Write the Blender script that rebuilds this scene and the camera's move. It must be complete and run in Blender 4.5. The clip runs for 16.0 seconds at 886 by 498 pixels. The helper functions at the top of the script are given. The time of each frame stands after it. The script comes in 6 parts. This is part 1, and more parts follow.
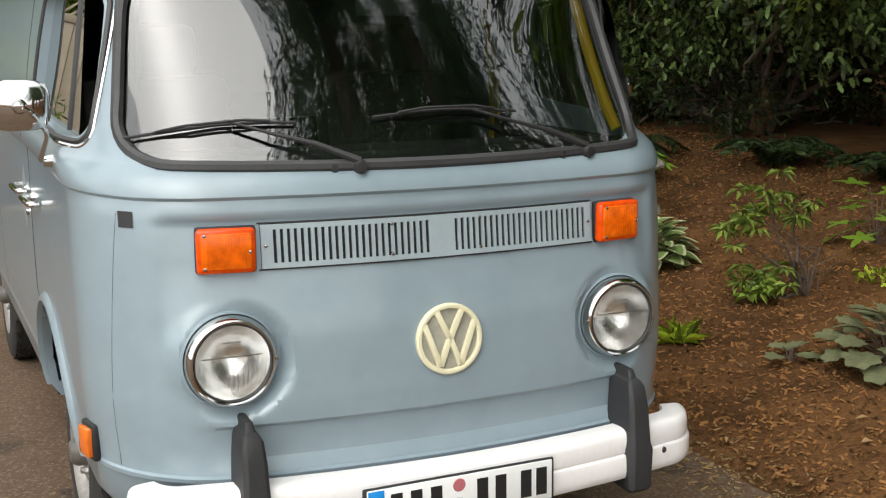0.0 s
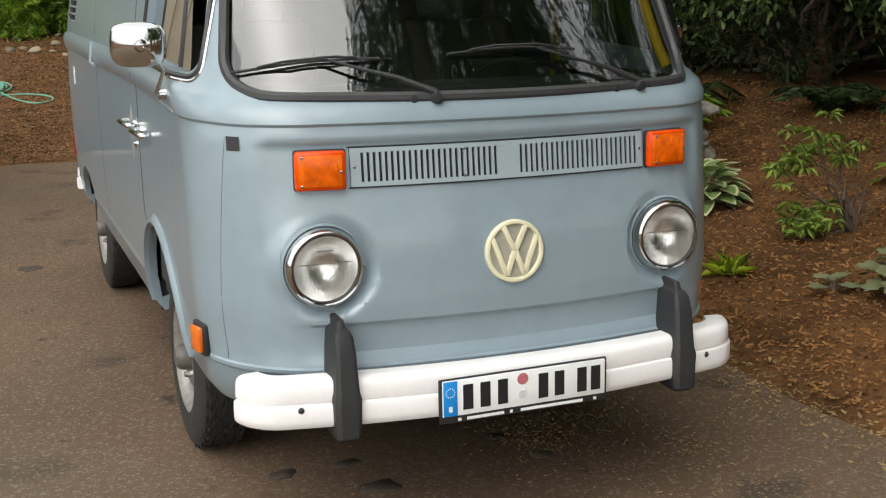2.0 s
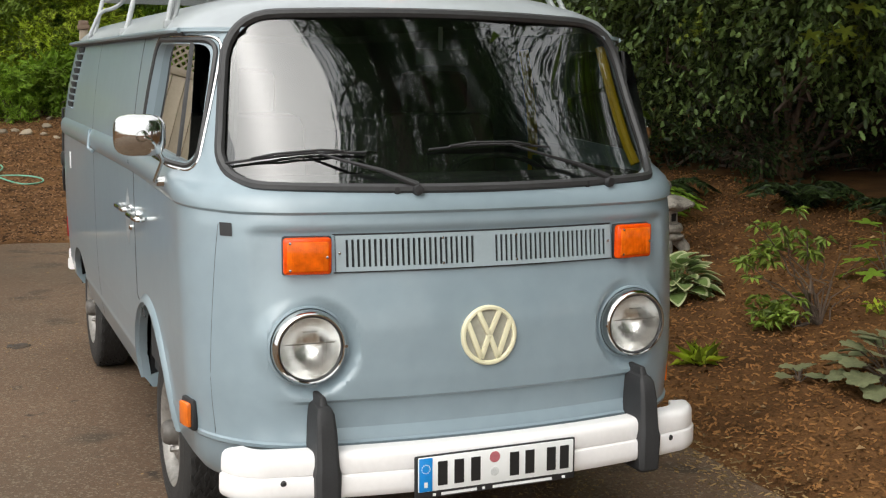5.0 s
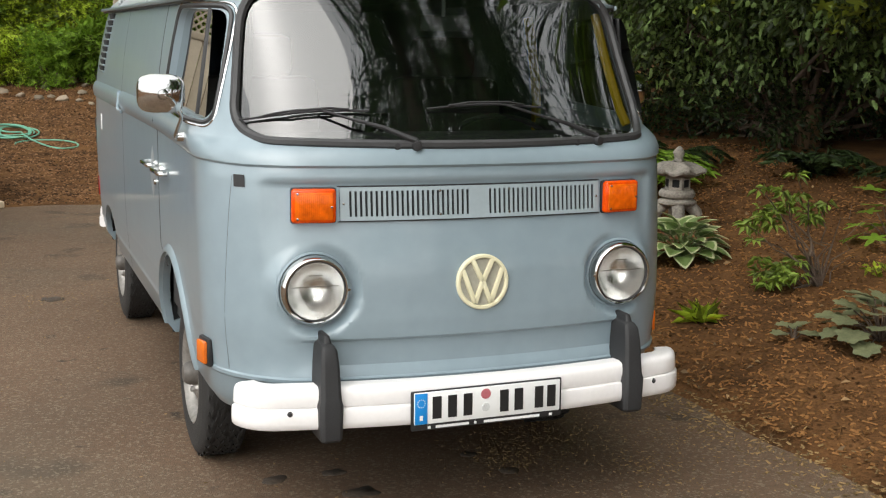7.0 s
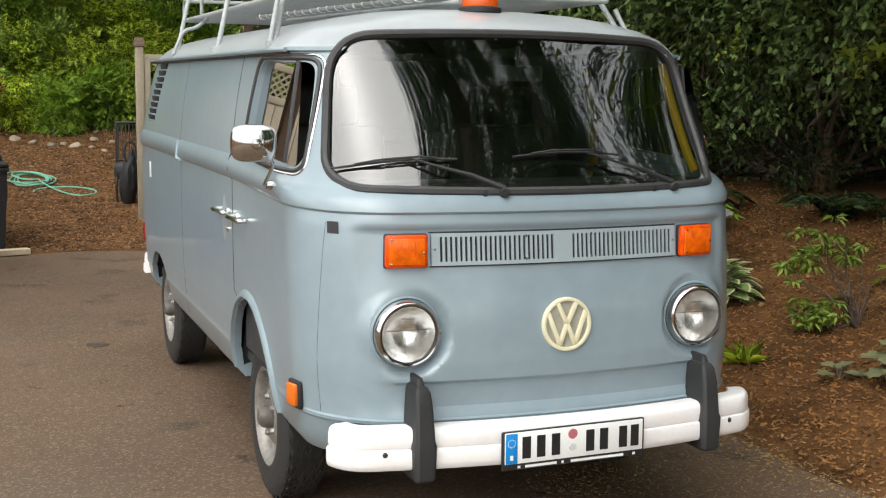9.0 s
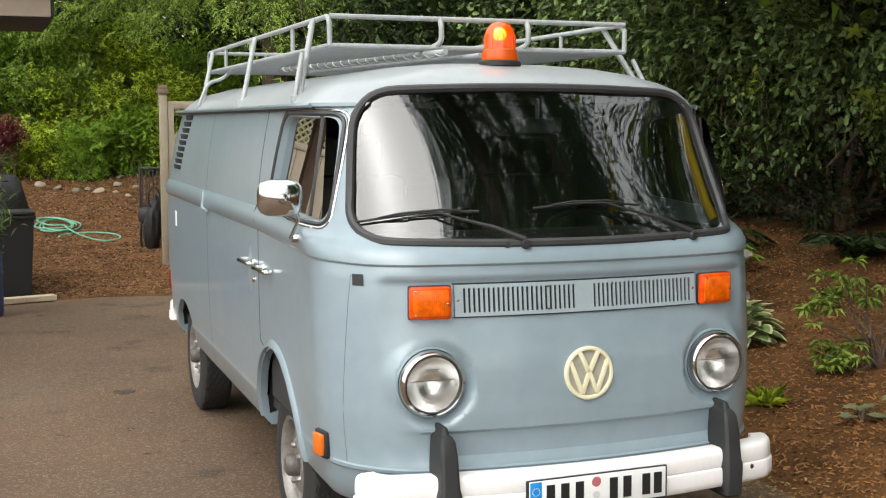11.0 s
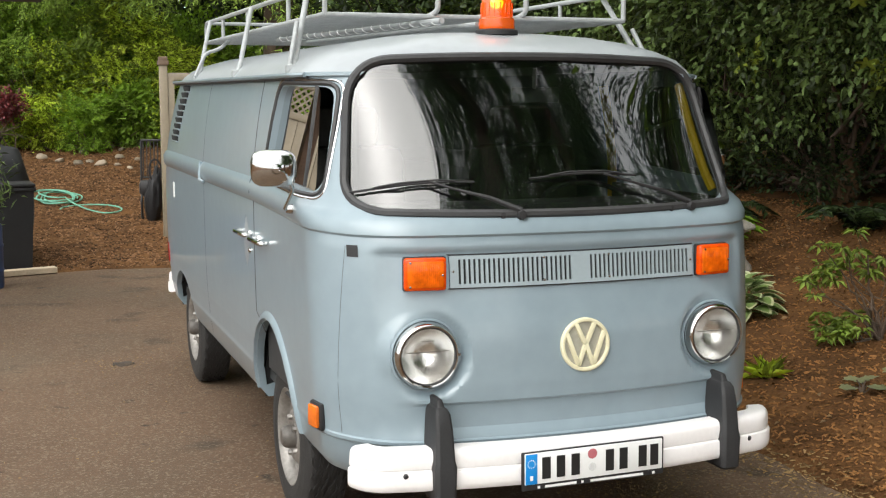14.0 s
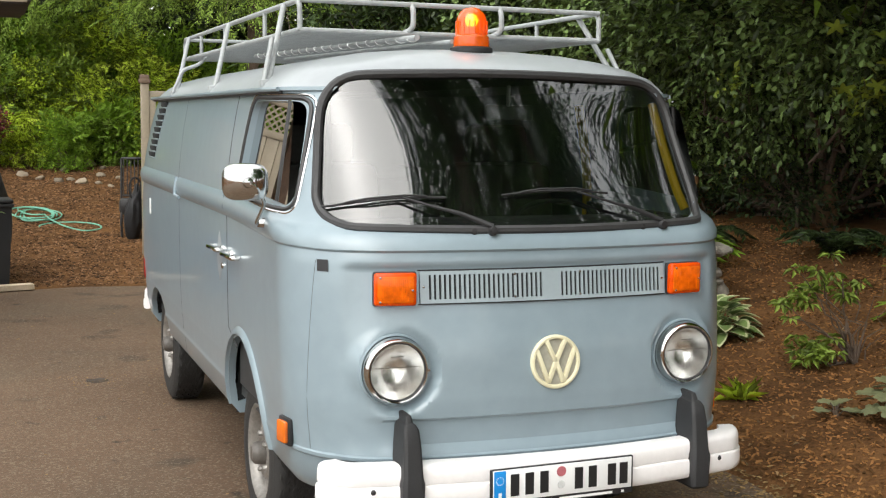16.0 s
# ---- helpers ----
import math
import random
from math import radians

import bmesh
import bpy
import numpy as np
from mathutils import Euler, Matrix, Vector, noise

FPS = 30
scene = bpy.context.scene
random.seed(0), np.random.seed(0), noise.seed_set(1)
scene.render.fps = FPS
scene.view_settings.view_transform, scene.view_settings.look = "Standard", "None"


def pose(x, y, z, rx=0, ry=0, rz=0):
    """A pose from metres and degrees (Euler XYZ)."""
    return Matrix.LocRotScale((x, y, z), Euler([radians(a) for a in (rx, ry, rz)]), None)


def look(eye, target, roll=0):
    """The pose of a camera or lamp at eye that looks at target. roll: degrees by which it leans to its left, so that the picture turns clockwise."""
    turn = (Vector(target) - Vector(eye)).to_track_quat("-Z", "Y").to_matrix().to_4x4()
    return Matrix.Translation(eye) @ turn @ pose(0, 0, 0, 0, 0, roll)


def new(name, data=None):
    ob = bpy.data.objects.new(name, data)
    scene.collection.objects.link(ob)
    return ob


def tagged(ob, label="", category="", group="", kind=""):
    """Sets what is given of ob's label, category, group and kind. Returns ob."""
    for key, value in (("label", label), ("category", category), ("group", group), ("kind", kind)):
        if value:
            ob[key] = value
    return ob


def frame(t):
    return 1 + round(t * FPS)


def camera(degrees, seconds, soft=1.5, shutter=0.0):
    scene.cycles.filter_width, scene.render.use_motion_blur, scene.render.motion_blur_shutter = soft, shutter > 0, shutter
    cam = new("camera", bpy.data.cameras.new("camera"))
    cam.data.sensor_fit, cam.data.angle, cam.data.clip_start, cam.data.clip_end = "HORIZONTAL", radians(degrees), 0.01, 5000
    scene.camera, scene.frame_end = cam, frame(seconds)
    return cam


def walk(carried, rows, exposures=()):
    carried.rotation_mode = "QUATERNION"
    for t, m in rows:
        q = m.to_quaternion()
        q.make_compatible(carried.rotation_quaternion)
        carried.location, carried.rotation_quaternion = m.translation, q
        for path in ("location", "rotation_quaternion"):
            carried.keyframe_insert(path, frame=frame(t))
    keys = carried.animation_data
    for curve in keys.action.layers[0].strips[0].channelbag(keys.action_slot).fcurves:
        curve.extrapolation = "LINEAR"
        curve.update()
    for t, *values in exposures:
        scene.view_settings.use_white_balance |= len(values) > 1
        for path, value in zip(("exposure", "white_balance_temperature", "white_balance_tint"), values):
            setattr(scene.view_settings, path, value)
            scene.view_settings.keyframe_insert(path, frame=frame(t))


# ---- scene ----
cam = camera(39.9, 16.0, soft=1.2)
EXPOSURES = [(0, 1.12), (2.5, 0.95), (3.7, 1.00), (6.5, 1.07), (9.0, 1.17), (12.3, 1.25), (16.0, 1.23)]
PATH = [
    (0, (-1.262, -2.777, 1.646), (-0.449, -0.986, 1.284), -0.1),
    (0.5, (-1.184, -2.909, 1.632), (-0.463, -1.086, 1.235), 1.0),
    (1, (-1.163, -3.001, 1.624), (-0.499, -1.175, 1.151), 1.0),
    (1.5, (-1.268, -3.075, 1.64), (-0.6, -1.239, 1.213), 0.7),
    (2, (-1.454, -3.156, 1.627), (-0.737, -1.34, 1.194), -0.5),
    (2.5, (-1.55, -3.204, 1.632), (-0.818, -1.395, 1.197), 0.4),
    (3, (-1.56, -3.246, 1.647), (-0.752, -1.458, 1.261), 0.7),
    (3.5, (-1.538, -3.271, 1.657), (-0.757, -1.46, 1.325), 0.5),
    (3.7, (-1.54, -3.27, 1.661), (-0.772, -1.451, 1.342), 0.5),
    (5.8, (-1.469, -3.528, 1.658), (-0.732, -1.691, 1.37), 1.1),
    (6, (-1.443, -3.586, 1.647), (-0.723, -1.745, 1.345), 1.4),
    (6.5, (-1.422, -3.676, 1.645), (-0.749, -1.825, 1.302), 0.8),
    (7, (-1.523, -3.676, 1.642), (-0.823, -1.833, 1.303), 1.0),
    (7.5, (-1.706, -3.656, 1.642), (-0.963, -1.828, 1.315), -0.3),
    (8, (-1.821, -3.638, 1.639), (-1.063, -1.816, 1.314), 0.8),
    (8.5, (-1.861, -3.651, 1.651), (-1.103, -1.822, 1.367), 1.3),
    (9, (-1.868, -3.664, 1.657), (-1.148, -1.817, 1.389), 0.7),
    (9.5, (-1.88, -3.689, 1.666), (-1.192, -1.825, 1.442), 0.5),
    (10, (-1.895, -3.716, 1.675), (-1.2, -1.85, 1.479), 0.4),
    (10.2, (-1.903, -3.713, 1.683), (-1.205, -1.85, 1.477), 0.1),
    (12.3, (-1.882, -3.744, 1.729), (-1.206, -1.873, 1.524), 0.2),
    (12.5, (-1.879, -3.737, 1.721), (-1.207, -1.866, 1.507), 0.2),
    (13, (-1.879, -3.723, 1.716), (-1.206, -1.855, 1.479), 0.1),
    (13.5, (-1.869, -3.705, 1.706), (-1.193, -1.842, 1.44), -0.2),
    (14, (-1.859, -3.702, 1.701), (-1.177, -1.839, 1.45), 0.0),
    (14.5, (-1.84, -3.708, 1.692), (-1.152, -1.84, 1.503), 0.5),
    (15, (-1.823, -3.717, 1.684), (-1.128, -1.848, 1.52), 0.5),
    (15.5, (-1.822, -3.716, 1.675), (-1.129, -1.85, 1.483), 0.5),
    (16, (-1.817, -3.715, 1.673), (-1.109, -1.857, 1.461), 0.7),
]
walk(cam, [(t, look(eye, target, roll)) for t, eye, target, roll in PATH], EXPOSURES)

# ---- world, sun, exposure ----
world = bpy.data.worlds.new("world")
scene.world = world
world.use_nodes = True
wn = world.node_tree
sky = wn.nodes.new("ShaderNodeTexSky")
sky.sky_type = "NISHITA"
sky.sun_disc = False
sky.sun_elevation, sky.sun_rotation = radians(49), radians(227)
sky.air_density, sky.dust_density, sky.ozone_density = 1.0, 4.0, 1.0
wn.nodes["Background"].inputs["Strength"].default_value = 0.15
soft = wn.nodes.new("ShaderNodeHueSaturation")
soft.inputs["Saturation"].default_value = 0.25
wn.links.new(sky.outputs["Color"], soft.inputs["Color"])
cloud = wn.nodes.new("ShaderNodeMix")
cloud.data_type = "RGBA"
cloud.inputs["Factor"].default_value = 0.7
cloud.inputs[7].default_value = (6.2, 6.3, 6.2, 1)
wn.links.new(soft.outputs["Color"], cloud.inputs[6])
wn.links.new(cloud.outputs[2], wn.nodes["Background"].inputs["Color"])
sun = new("sun", bpy.data.lights.new("sun", "SUN"))
sun.data.energy, sun.data.angle, sun.data.color = 0.75, radians(60), (1.0, 0.97, 0.91)
sun.matrix_world = look((-9, -8.5, 14), (0, 0, 0))


# ---- materials ----
def mat(name, color, rough=0.5, metal=0.0, var=0.12, scale=8.0, fine=60.0, bump=0.0, coat=0.0, island=0.0, rnd=0.0,
        spec=0.5, trans=0.0, bscale=None):
    """Principled surface, its colour varied at two scales, with fine relief."""
    m = bpy.data.materials.new(name)
    m.use_nodes = True
    nt = m.node_tree
    b = nt.nodes["Principled BSDF"]
    b.inputs["Metallic"].default_value = metal
    b.inputs["Roughness"].default_value = rough
    b.inputs["Coat Weight"].default_value = coat
    b.inputs["Coat Roughness"].default_value = 0.08
    b.inputs["Specular IOR Level"].default_value = spec
    tc = nt.nodes.new("ShaderNodeTexCoord")
    n1 = nt.nodes.new("ShaderNodeTexNoise")
    n1.inputs["Scale"].default_value, n1.inputs["Detail"].default_value = scale, 6
    n2 = nt.nodes.new("ShaderNodeTexNoise")
    n2.inputs["Scale"].default_value, n2.inputs["Detail"].default_value = fine, 4
    geo = nt.nodes.new("ShaderNodeNewGeometry")
    for n in (n1, n2):
        nt.links.new(geo.outputs["Position"], n.inputs["Vector"])
    lo = [max(0, c * (1 - 2.2 * var)) for c in color]
    hi = [min(1, c * (1 + 2.2 * var)) for c in color]
    mixf = nt.nodes.new("ShaderNodeMath")
    mixf.operation = "MULTIPLY_ADD"
    mixf.inputs[1].default_value = 0.6
    sc2 = nt.nodes.new("ShaderNodeMath")
    sc2.operation = "MULTIPLY"
    sc2.inputs[1].default_value = 0.4
    nt.links.new(n2.outputs["Fac"], sc2.inputs[0])
    nt.links.new(n1.outputs["Fac"], mixf.inputs[0])
    nt.links.new(sc2.outputs[0], mixf.inputs[2])
    fac = mixf.outputs[0]
    for amount, node, sock in ((island, "ShaderNodeNewGeometry", "Random Per Island"), (rnd, "ShaderNodeObjectInfo", "Random")):
        if amount:
            src = nt.nodes.new(node)
            a = nt.nodes.new("ShaderNodeMath")
            a.operation = "MULTIPLY_ADD"
            a.inputs[1].default_value, a.inputs[2].default_value = amount, -amount / 2
            nt.links.new(src.outputs[sock], a.inputs[0])
            s = nt.nodes.new("ShaderNodeMath")
            nt.links.new(fac, s.inputs[0])
            nt.links.new(a.outputs[0], s.inputs[1])
            fac = s.outputs[0]
    ramp = nt.nodes.new("ShaderNodeValToRGB")
    ramp.color_ramp.elements[0].position, ramp.color_ramp.elements[1].position = 0.25, 0.75
    ramp.color_ramp.elements[0].color, ramp.color_ramp.elements[1].color = (*lo, 1), (*hi, 1)
    nt.links.new(fac, ramp.inputs["Fac"])
    nt.links.new(ramp.outputs["Color"], b.inputs["Base Color"])
    if bump:
        bn = nt.nodes.new("ShaderNodeBump")
        bn.inputs["Strength"].default_value, bn.inputs["Distance"].default_value = bump, 0.01
        n3 = nt.nodes.new("ShaderNodeTexNoise")
        n3.inputs["Scale"].default_value, n3.inputs["Detail"].default_value = bscale or fine, 5
        nt.links.new(geo.outputs["Position"], n3.inputs["Vector"])
        nt.links.new(n3.outputs["Fac"], bn.inputs["Height"])
        nt.links.new(bn.outputs["Normal"], b.inputs["Normal"])
    if trans:
        out = nt.nodes["Material Output"]
        tr = nt.nodes.new("ShaderNodeBsdfTranslucent")
        nt.links.new(ramp.outputs["Color"], tr.inputs["Color"])
        mx = nt.nodes.new("ShaderNodeMixShader")
        mx.inputs[0].default_value = trans
        nt.links.new(b.outputs[0], mx.inputs[1])
        nt.links.new(tr.outputs[0], mx.inputs[2])
        nt.links.new(mx.outputs[0], out.inputs["Surface"])
    return m


def glass_mat(name, tint, rough=0.0, ior=1.5):
    m = bpy.data.materials.new(name)
    m.use_nodes = True
    nt = m.node_tree
    nt.nodes.remove(nt.nodes["Principled BSDF"])
    t = nt.nodes.new("ShaderNodeBsdfTransparent")
    t.inputs["Color"].default_value = (*tint, 1)
    g = nt.nodes.new("ShaderNodeBsdfGlossy")
    g.inputs["Roughness"].default_value = rough
    f = nt.nodes.new("ShaderNodeFresnel")
    f.inputs["IOR"].default_value = ior
    mx = nt.nodes.new("ShaderNodeMixShader")
    nt.links.new(f.outputs[0], mx.inputs[0])
    nt.links.new(t.outputs[0], mx.inputs[1])
    nt.links.new(g.outputs[0], mx.inputs[2])
    nt.links.new(mx.outputs[0], nt.nodes["Material Output"].inputs["Surface"])
    return m


def asphalt_mat():
    """Worn asphalt: broad brown and grey stains, dark drips and pale aggregate."""
    m = mat("asphalt", (0.132, 0.084, 0.053), 0.88, var=0.16, scale=0.9, fine=30, bump=0.55, bscale=240, spec=0.25)
    nt = m.node_tree
    b = nt.nodes["Principled BSDF"]
    col = b.inputs["Base Color"].links[0].from_socket
    geo = nt.nodes.new("ShaderNodeNewGeometry")
    for kind, scale, lo, hi, tone, much in (("noise", 1.7, 0.60, 0.68, (0.045, 0.035, 0.026), 0.75), ("noise", 5.5, 0.66, 0.72, (0.03, 0.024, 0.02), 0.8),
                                            ("noise", 0.55, 0.50, 0.70, (0.118, 0.094, 0.066), 0.7), ("cell", 95, 0.80, 0.86, (0.24, 0.195, 0.135), 0.5), ("cell", 210, 0.80, 0.86, (0.07, 0.055, 0.038), 0.6)):
        if kind == "noise":
            n = nt.nodes.new("ShaderNodeTexNoise")
            n.inputs["Scale"].default_value, n.inputs["Detail"].default_value = scale, 5
            src = n.outputs["Fac"]
        else:
            n = nt.nodes.new("ShaderNodeTexVoronoi")
            n.inputs["Scale"].default_value = scale
            sep = nt.nodes.new("ShaderNodeSeparateColor")
            nt.links.new(n.outputs["Color"], sep.inputs[0])
            src = sep.outputs[0]
        nt.links.new(geo.outputs["Position"], n.inputs["Vector"])
        r = nt.nodes.new("ShaderNodeMapRange")
        r.inputs["From Min"].default_value, r.inputs["From Max"].default_value, r.inputs["To Max"].default_value = lo, hi, much
        nt.links.new(src, r.inputs["Value"])
        mx = nt.nodes.new("ShaderNodeMix")
        mx.data_type = "RGBA"
        nt.links.new(r.outputs["Result"], mx.inputs["Factor"])
        nt.links.new(col, mx.inputs[6])
        mx.inputs[7].default_value = (*tone, 1)
        col = mx.outputs[2]
    nt.links.new(col, b.inputs["Base Color"])
    return m


M = dict(
    paint=mat("blue_grey_paint", (0.234, 0.300, 0.336), 0.30, var=0.05, scale=1.6, fine=14, bump=0.035, bscale=3.5, coat=0.6),
    # paler body paint: sky gloss and reflection put into the colour
    litpaint=mat("sky_lit_paint", (0.31, 0.335, 0.35), 0.36, var=0.05, scale=2.0, fine=20, bump=0.02, bscale=6, coat=0.3),
    grille=mat("grille_paint", (0.30, 0.36, 0.385), 0.4, var=0.04),
    # near-black in place of the shade inside slots and openings
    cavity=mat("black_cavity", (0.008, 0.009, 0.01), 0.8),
    rubber=mat("black_rubber", (0.018, 0.018, 0.019), 0.62, var=0.2, bump=0.1, fine=200),
    tyre=mat("tyre_rubber", (0.022, 0.021, 0.02), 0.75, var=0.25, bump=0.2, fine=120),
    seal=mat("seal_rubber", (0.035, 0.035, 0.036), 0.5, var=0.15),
    chrome=mat("chrome", (0.62, 0.62, 0.61), 0.08, metal=1.0, var=0.03),
    white=mat("white_bumper_paint", (0.82, 0.80, 0.79), 0.3, var=0.03, scale=4, coat=0.3),
    cream=mat("cream_plastic", (0.72, 0.68, 0.47), 0.45, var=0.04),
    # one lens in two ambers: centre brightened for its glow, edge darkened
    amber=mat("amber_lens", (0.90, 0.130, 0.003), 0.16, var=0.22, scale=26, coat=0.0, spec=0.35),
    amberedge=mat("amber_lens_rim", (0.68, 0.065, 0.001), 0.16, var=0.15, scale=26, spec=0.4),
    amber2=mat("amber_marker_lens", (0.75, 0.16, 0.01), 0.2, var=0.1, coat=0.5),
    yellow=mat("mustard_paint", (0.70, 0.46, 0.02), 0.45, var=0.08),
    trim=mat("dark_trim", (0.03, 0.032, 0.033), 0.6, var=0.2, bump=0.1, fine=150),
    seat=mat("seat_vinyl", (0.06, 0.06, 0.055), 0.6, var=0.2, bump=0.1, fine=120),
    steel=mat("silver_rim_paint", (0.26, 0.245, 0.225), 0.42, metal=0.4, var=0.22, scale=12),
    rack=mat("rack_paint", (0.33, 0.35, 0.35), 0.45, var=0.1, scale=15, bump=0.03),
    mirror=mat("mirror_glass", (0.9, 0.9, 0.9), 0.02, metal=1.0, var=0.0),
    plate=mat("plate_white", (0.80, 0.81, 0.80), 0.35, var=0.02),
    blue=mat("plate_blue", (0.008, 0.25, 0.68), 0.35, var=0.03),
    red=mat("faded_red", (0.45, 0.13, 0.15), 0.5, var=0.2, fine=400),
    ink=mat("black_ink", (0.012, 0.012, 0.012), 0.5),
    reflector=mat("lamp_reflector", (0.97, 0.96, 0.94), 0.26, metal=1.0, var=0.05, scale=25, fine=90, bump=0.22, bscale=55),
    asphalt=asphalt_mat(),
    mulch=mat("mulch", (0.110, 0.053, 0.020), 0.95, var=0.40, scale=3, fine=55, bump=0.9, bscale=50, spec=0.12),
    chip=mat("bark_chip", (0.175, 0.086, 0.030), 0.9, var=0.25, island=0.7, spec=0.15),
    # chip for the rear slope, shade put into its duller colour
    shadechip=mat("shaded_bark_chip", (0.150, 0.085, 0.045), 0.9, var=0.3, island=1.0, spec=0.12),
    litter=mat("dry_litter", (0.20, 0.132, 0.058), 0.85, var=0.2, island=1.0, spec=0.2),
    stone=mat("weathered_stone", (0.26, 0.235, 0.20), 0.9, var=0.32, scale=9, fine=60, bump=0.5, bscale=45),
    rock=mat("garden_rock", (0.25, 0.205, 0.15), 0.85, var=0.25, scale=4, bump=0.3, rnd=0.4),
    bark=mat("bark", (0.10, 0.07, 0.05), 0.9, var=0.3, scale=6, bump=0.6, bscale=25),
    holly=mat("holly_leaf", (0.125, 0.185, 0.055), 0.42, var=0.30, island=1.5, trans=0.2, spec=0.35),
    cedar=mat("cedar_leaf", (0.22, 0.32, 0.060), 0.7, var=0.28, island=1.1, trans=0.5, spec=0.2),
    bright=mat("bright_leaf", (0.37, 0.46, 0.045), 0.6, var=0.3, island=1.0, trans=0.5, spec=0.25),
    fern=mat("fern_leaf", (0.17, 0.28, 0.026), 0.6, var=0.2, island=0.7, trans=0.4, spec=0.25),
    rhodo=mat("rhododendron_leaf", (0.17, 0.24, 0.035), 0.5, var=0.2, island=0.6, trans=0.25, spec=0.3),
    needle=mat("dark_conifer_leaf", (0.055, 0.110, 0.030), 0.65, var=0.3, island=0.9, trans=0.2, spec=0.2),
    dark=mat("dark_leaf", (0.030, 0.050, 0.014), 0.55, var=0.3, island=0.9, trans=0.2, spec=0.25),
    hosta=mat("hosta_leaf", (0.16, 0.235, 0.07), 0.45, var=0.15, island=0.4, trans=0.2),
    hostaedge=mat("hosta_margin", (0.50, 0.52, 0.30), 0.5, var=0.1, trans=0.2),
    heuchera=mat("heuchera_leaf", (0.145, 0.155, 0.080), 0.55, var=0.2, island=0.5, trans=0.15, spec=0.3),
    bright2=mat("young_leaf", (0.21, 0.27, 0.035), 0.5, var=0.2, island=0.6, trans=0.3, spec=0.3),
    oil=mat("dried_oil", (0.050, 0.036, 0.025), 0.8, var=0.45, scale=12, fine=70, bump=0.3, bscale=200),
    redleaf=mat("red_leaf", (0.15, 0.028, 0.03), 0.5, var=0.25, island=0.8, trans=0.3),
    fence=mat("beige_fence_paint", (0.29, 0.245, 0.175), 0.6, var=0.08, scale=5),
    cap=mat("brown_post_cap", (0.16, 0.11, 0.075), 0.7, var=0.15),
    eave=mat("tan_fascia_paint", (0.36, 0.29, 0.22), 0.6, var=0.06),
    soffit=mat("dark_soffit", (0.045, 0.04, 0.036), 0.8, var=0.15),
    bin=mat("black_bin_plastic", (0.009, 0.009, 0.010), 0.6, var=0.15),
    barrel=mat("blue_barrel_plastic", (0.03, 0.055, 0.14), 0.5, var=0.15),
    plank=mat("pale_timber", (0.52, 0.42, 0.30), 0.7, var=0.1, bump=0.1),
    hose=mat("green_hose", (0.16, 0.42, 0.30), 0.5, var=0.1),
    iron=mat("black_iron", (0.02, 0.019, 0.019), 0.55, var=0.2),
    glass=glass_mat("windscreen_glass", (0.46, 0.51, 0.47), ior=2.2),
    clear=glass_mat("side_glass", (0.75, 0.78, 0.74), ior=1.8),
    lens=glass_mat("headlamp_glass", (0.95, 0.95, 0.93), rough=0.03),
)


# ---- mesh helpers ----
def mesh_of(name, verts, faces, material, smooth=False, sharp=None):
    me = bpy.data.meshes.new(name)
    me.from_pydata([tuple(v) for v in verts], [], faces)
    me.materials.append(material)
    if smooth:
        me.polygons.foreach_set("use_smooth", [True] * len(me.polygons))
        if sharp:
            me.set_sharp_from_angle(angle=radians(sharp))
    me.update()
    return me


def place(name, me, parent=None, label="", m=None):
    ob = new(name, me)
    if m is not None:
        ob.matrix_basis = m
    if parent is not None:
        ob.parent = parent
    return tagged(ob, label)


def part(name, bm, material, parent=None, label="", smooth=True, sharp=35, m=None):
    me = bpy.data.meshes.new(name)
    bm.to_mesh(me)
    bm.free()
    me.materials.append(material)
    if smooth:
        me.polygons.foreach_set("use_smooth", [True] * len(me.polygons))
        me.set_sharp_from_angle(angle=radians(sharp))
    return place(name, me, parent, label, m)


def box(sx, sy, sz, at=(0, 0, 0), bevel=0.0, turn=None, segs=2):
    bm = bmesh.new()
    bmesh.ops.create_cube(bm, size=1, matrix=Matrix.Diagonal((sx, sy, sz, 1)))
    if bevel:
        bmesh.ops.bevel(bm, geom=bm.edges[:], offset=bevel, segments=segs, affect="EDGES", profile=0.5)
    bm.transform(Matrix.Translation(at) @ (turn or Matrix()))
    return bm


def lathe(profile, n=32, axis="z", at=(0, 0, 0), caps=True):
    """Surface of revolution of (radius, height) points."""
    bm = bmesh.new()
    rows = []
    for r, h in profile:
        row = []
        for i in range(n):
            a = 2 * math.pi * i / n
            c, s = r * math.cos(a), r * math.sin(a)
            p = {"z": (c, s, h), "y": (c, h, s), "x": (h, c, s)}[axis]
            row.append(bm.verts.new(Vector(p) + Vector(at)))
        rows.append(row)
    for a, b in zip(rows, rows[1:]):
        for i in range(n):
            j = (i + 1) % n
            bm.faces.new((a[i], a[j], b[j], b[i]))
    for row in (rows[0], rows[-1]) if caps else ():
        bm.faces.new(row)
    bmesh.ops.remove_doubles(bm, verts=bm.verts[:], dist=1e-5)
    bmesh.ops.recalc_face_normals(bm, faces=bm.faces[:])
    return bm


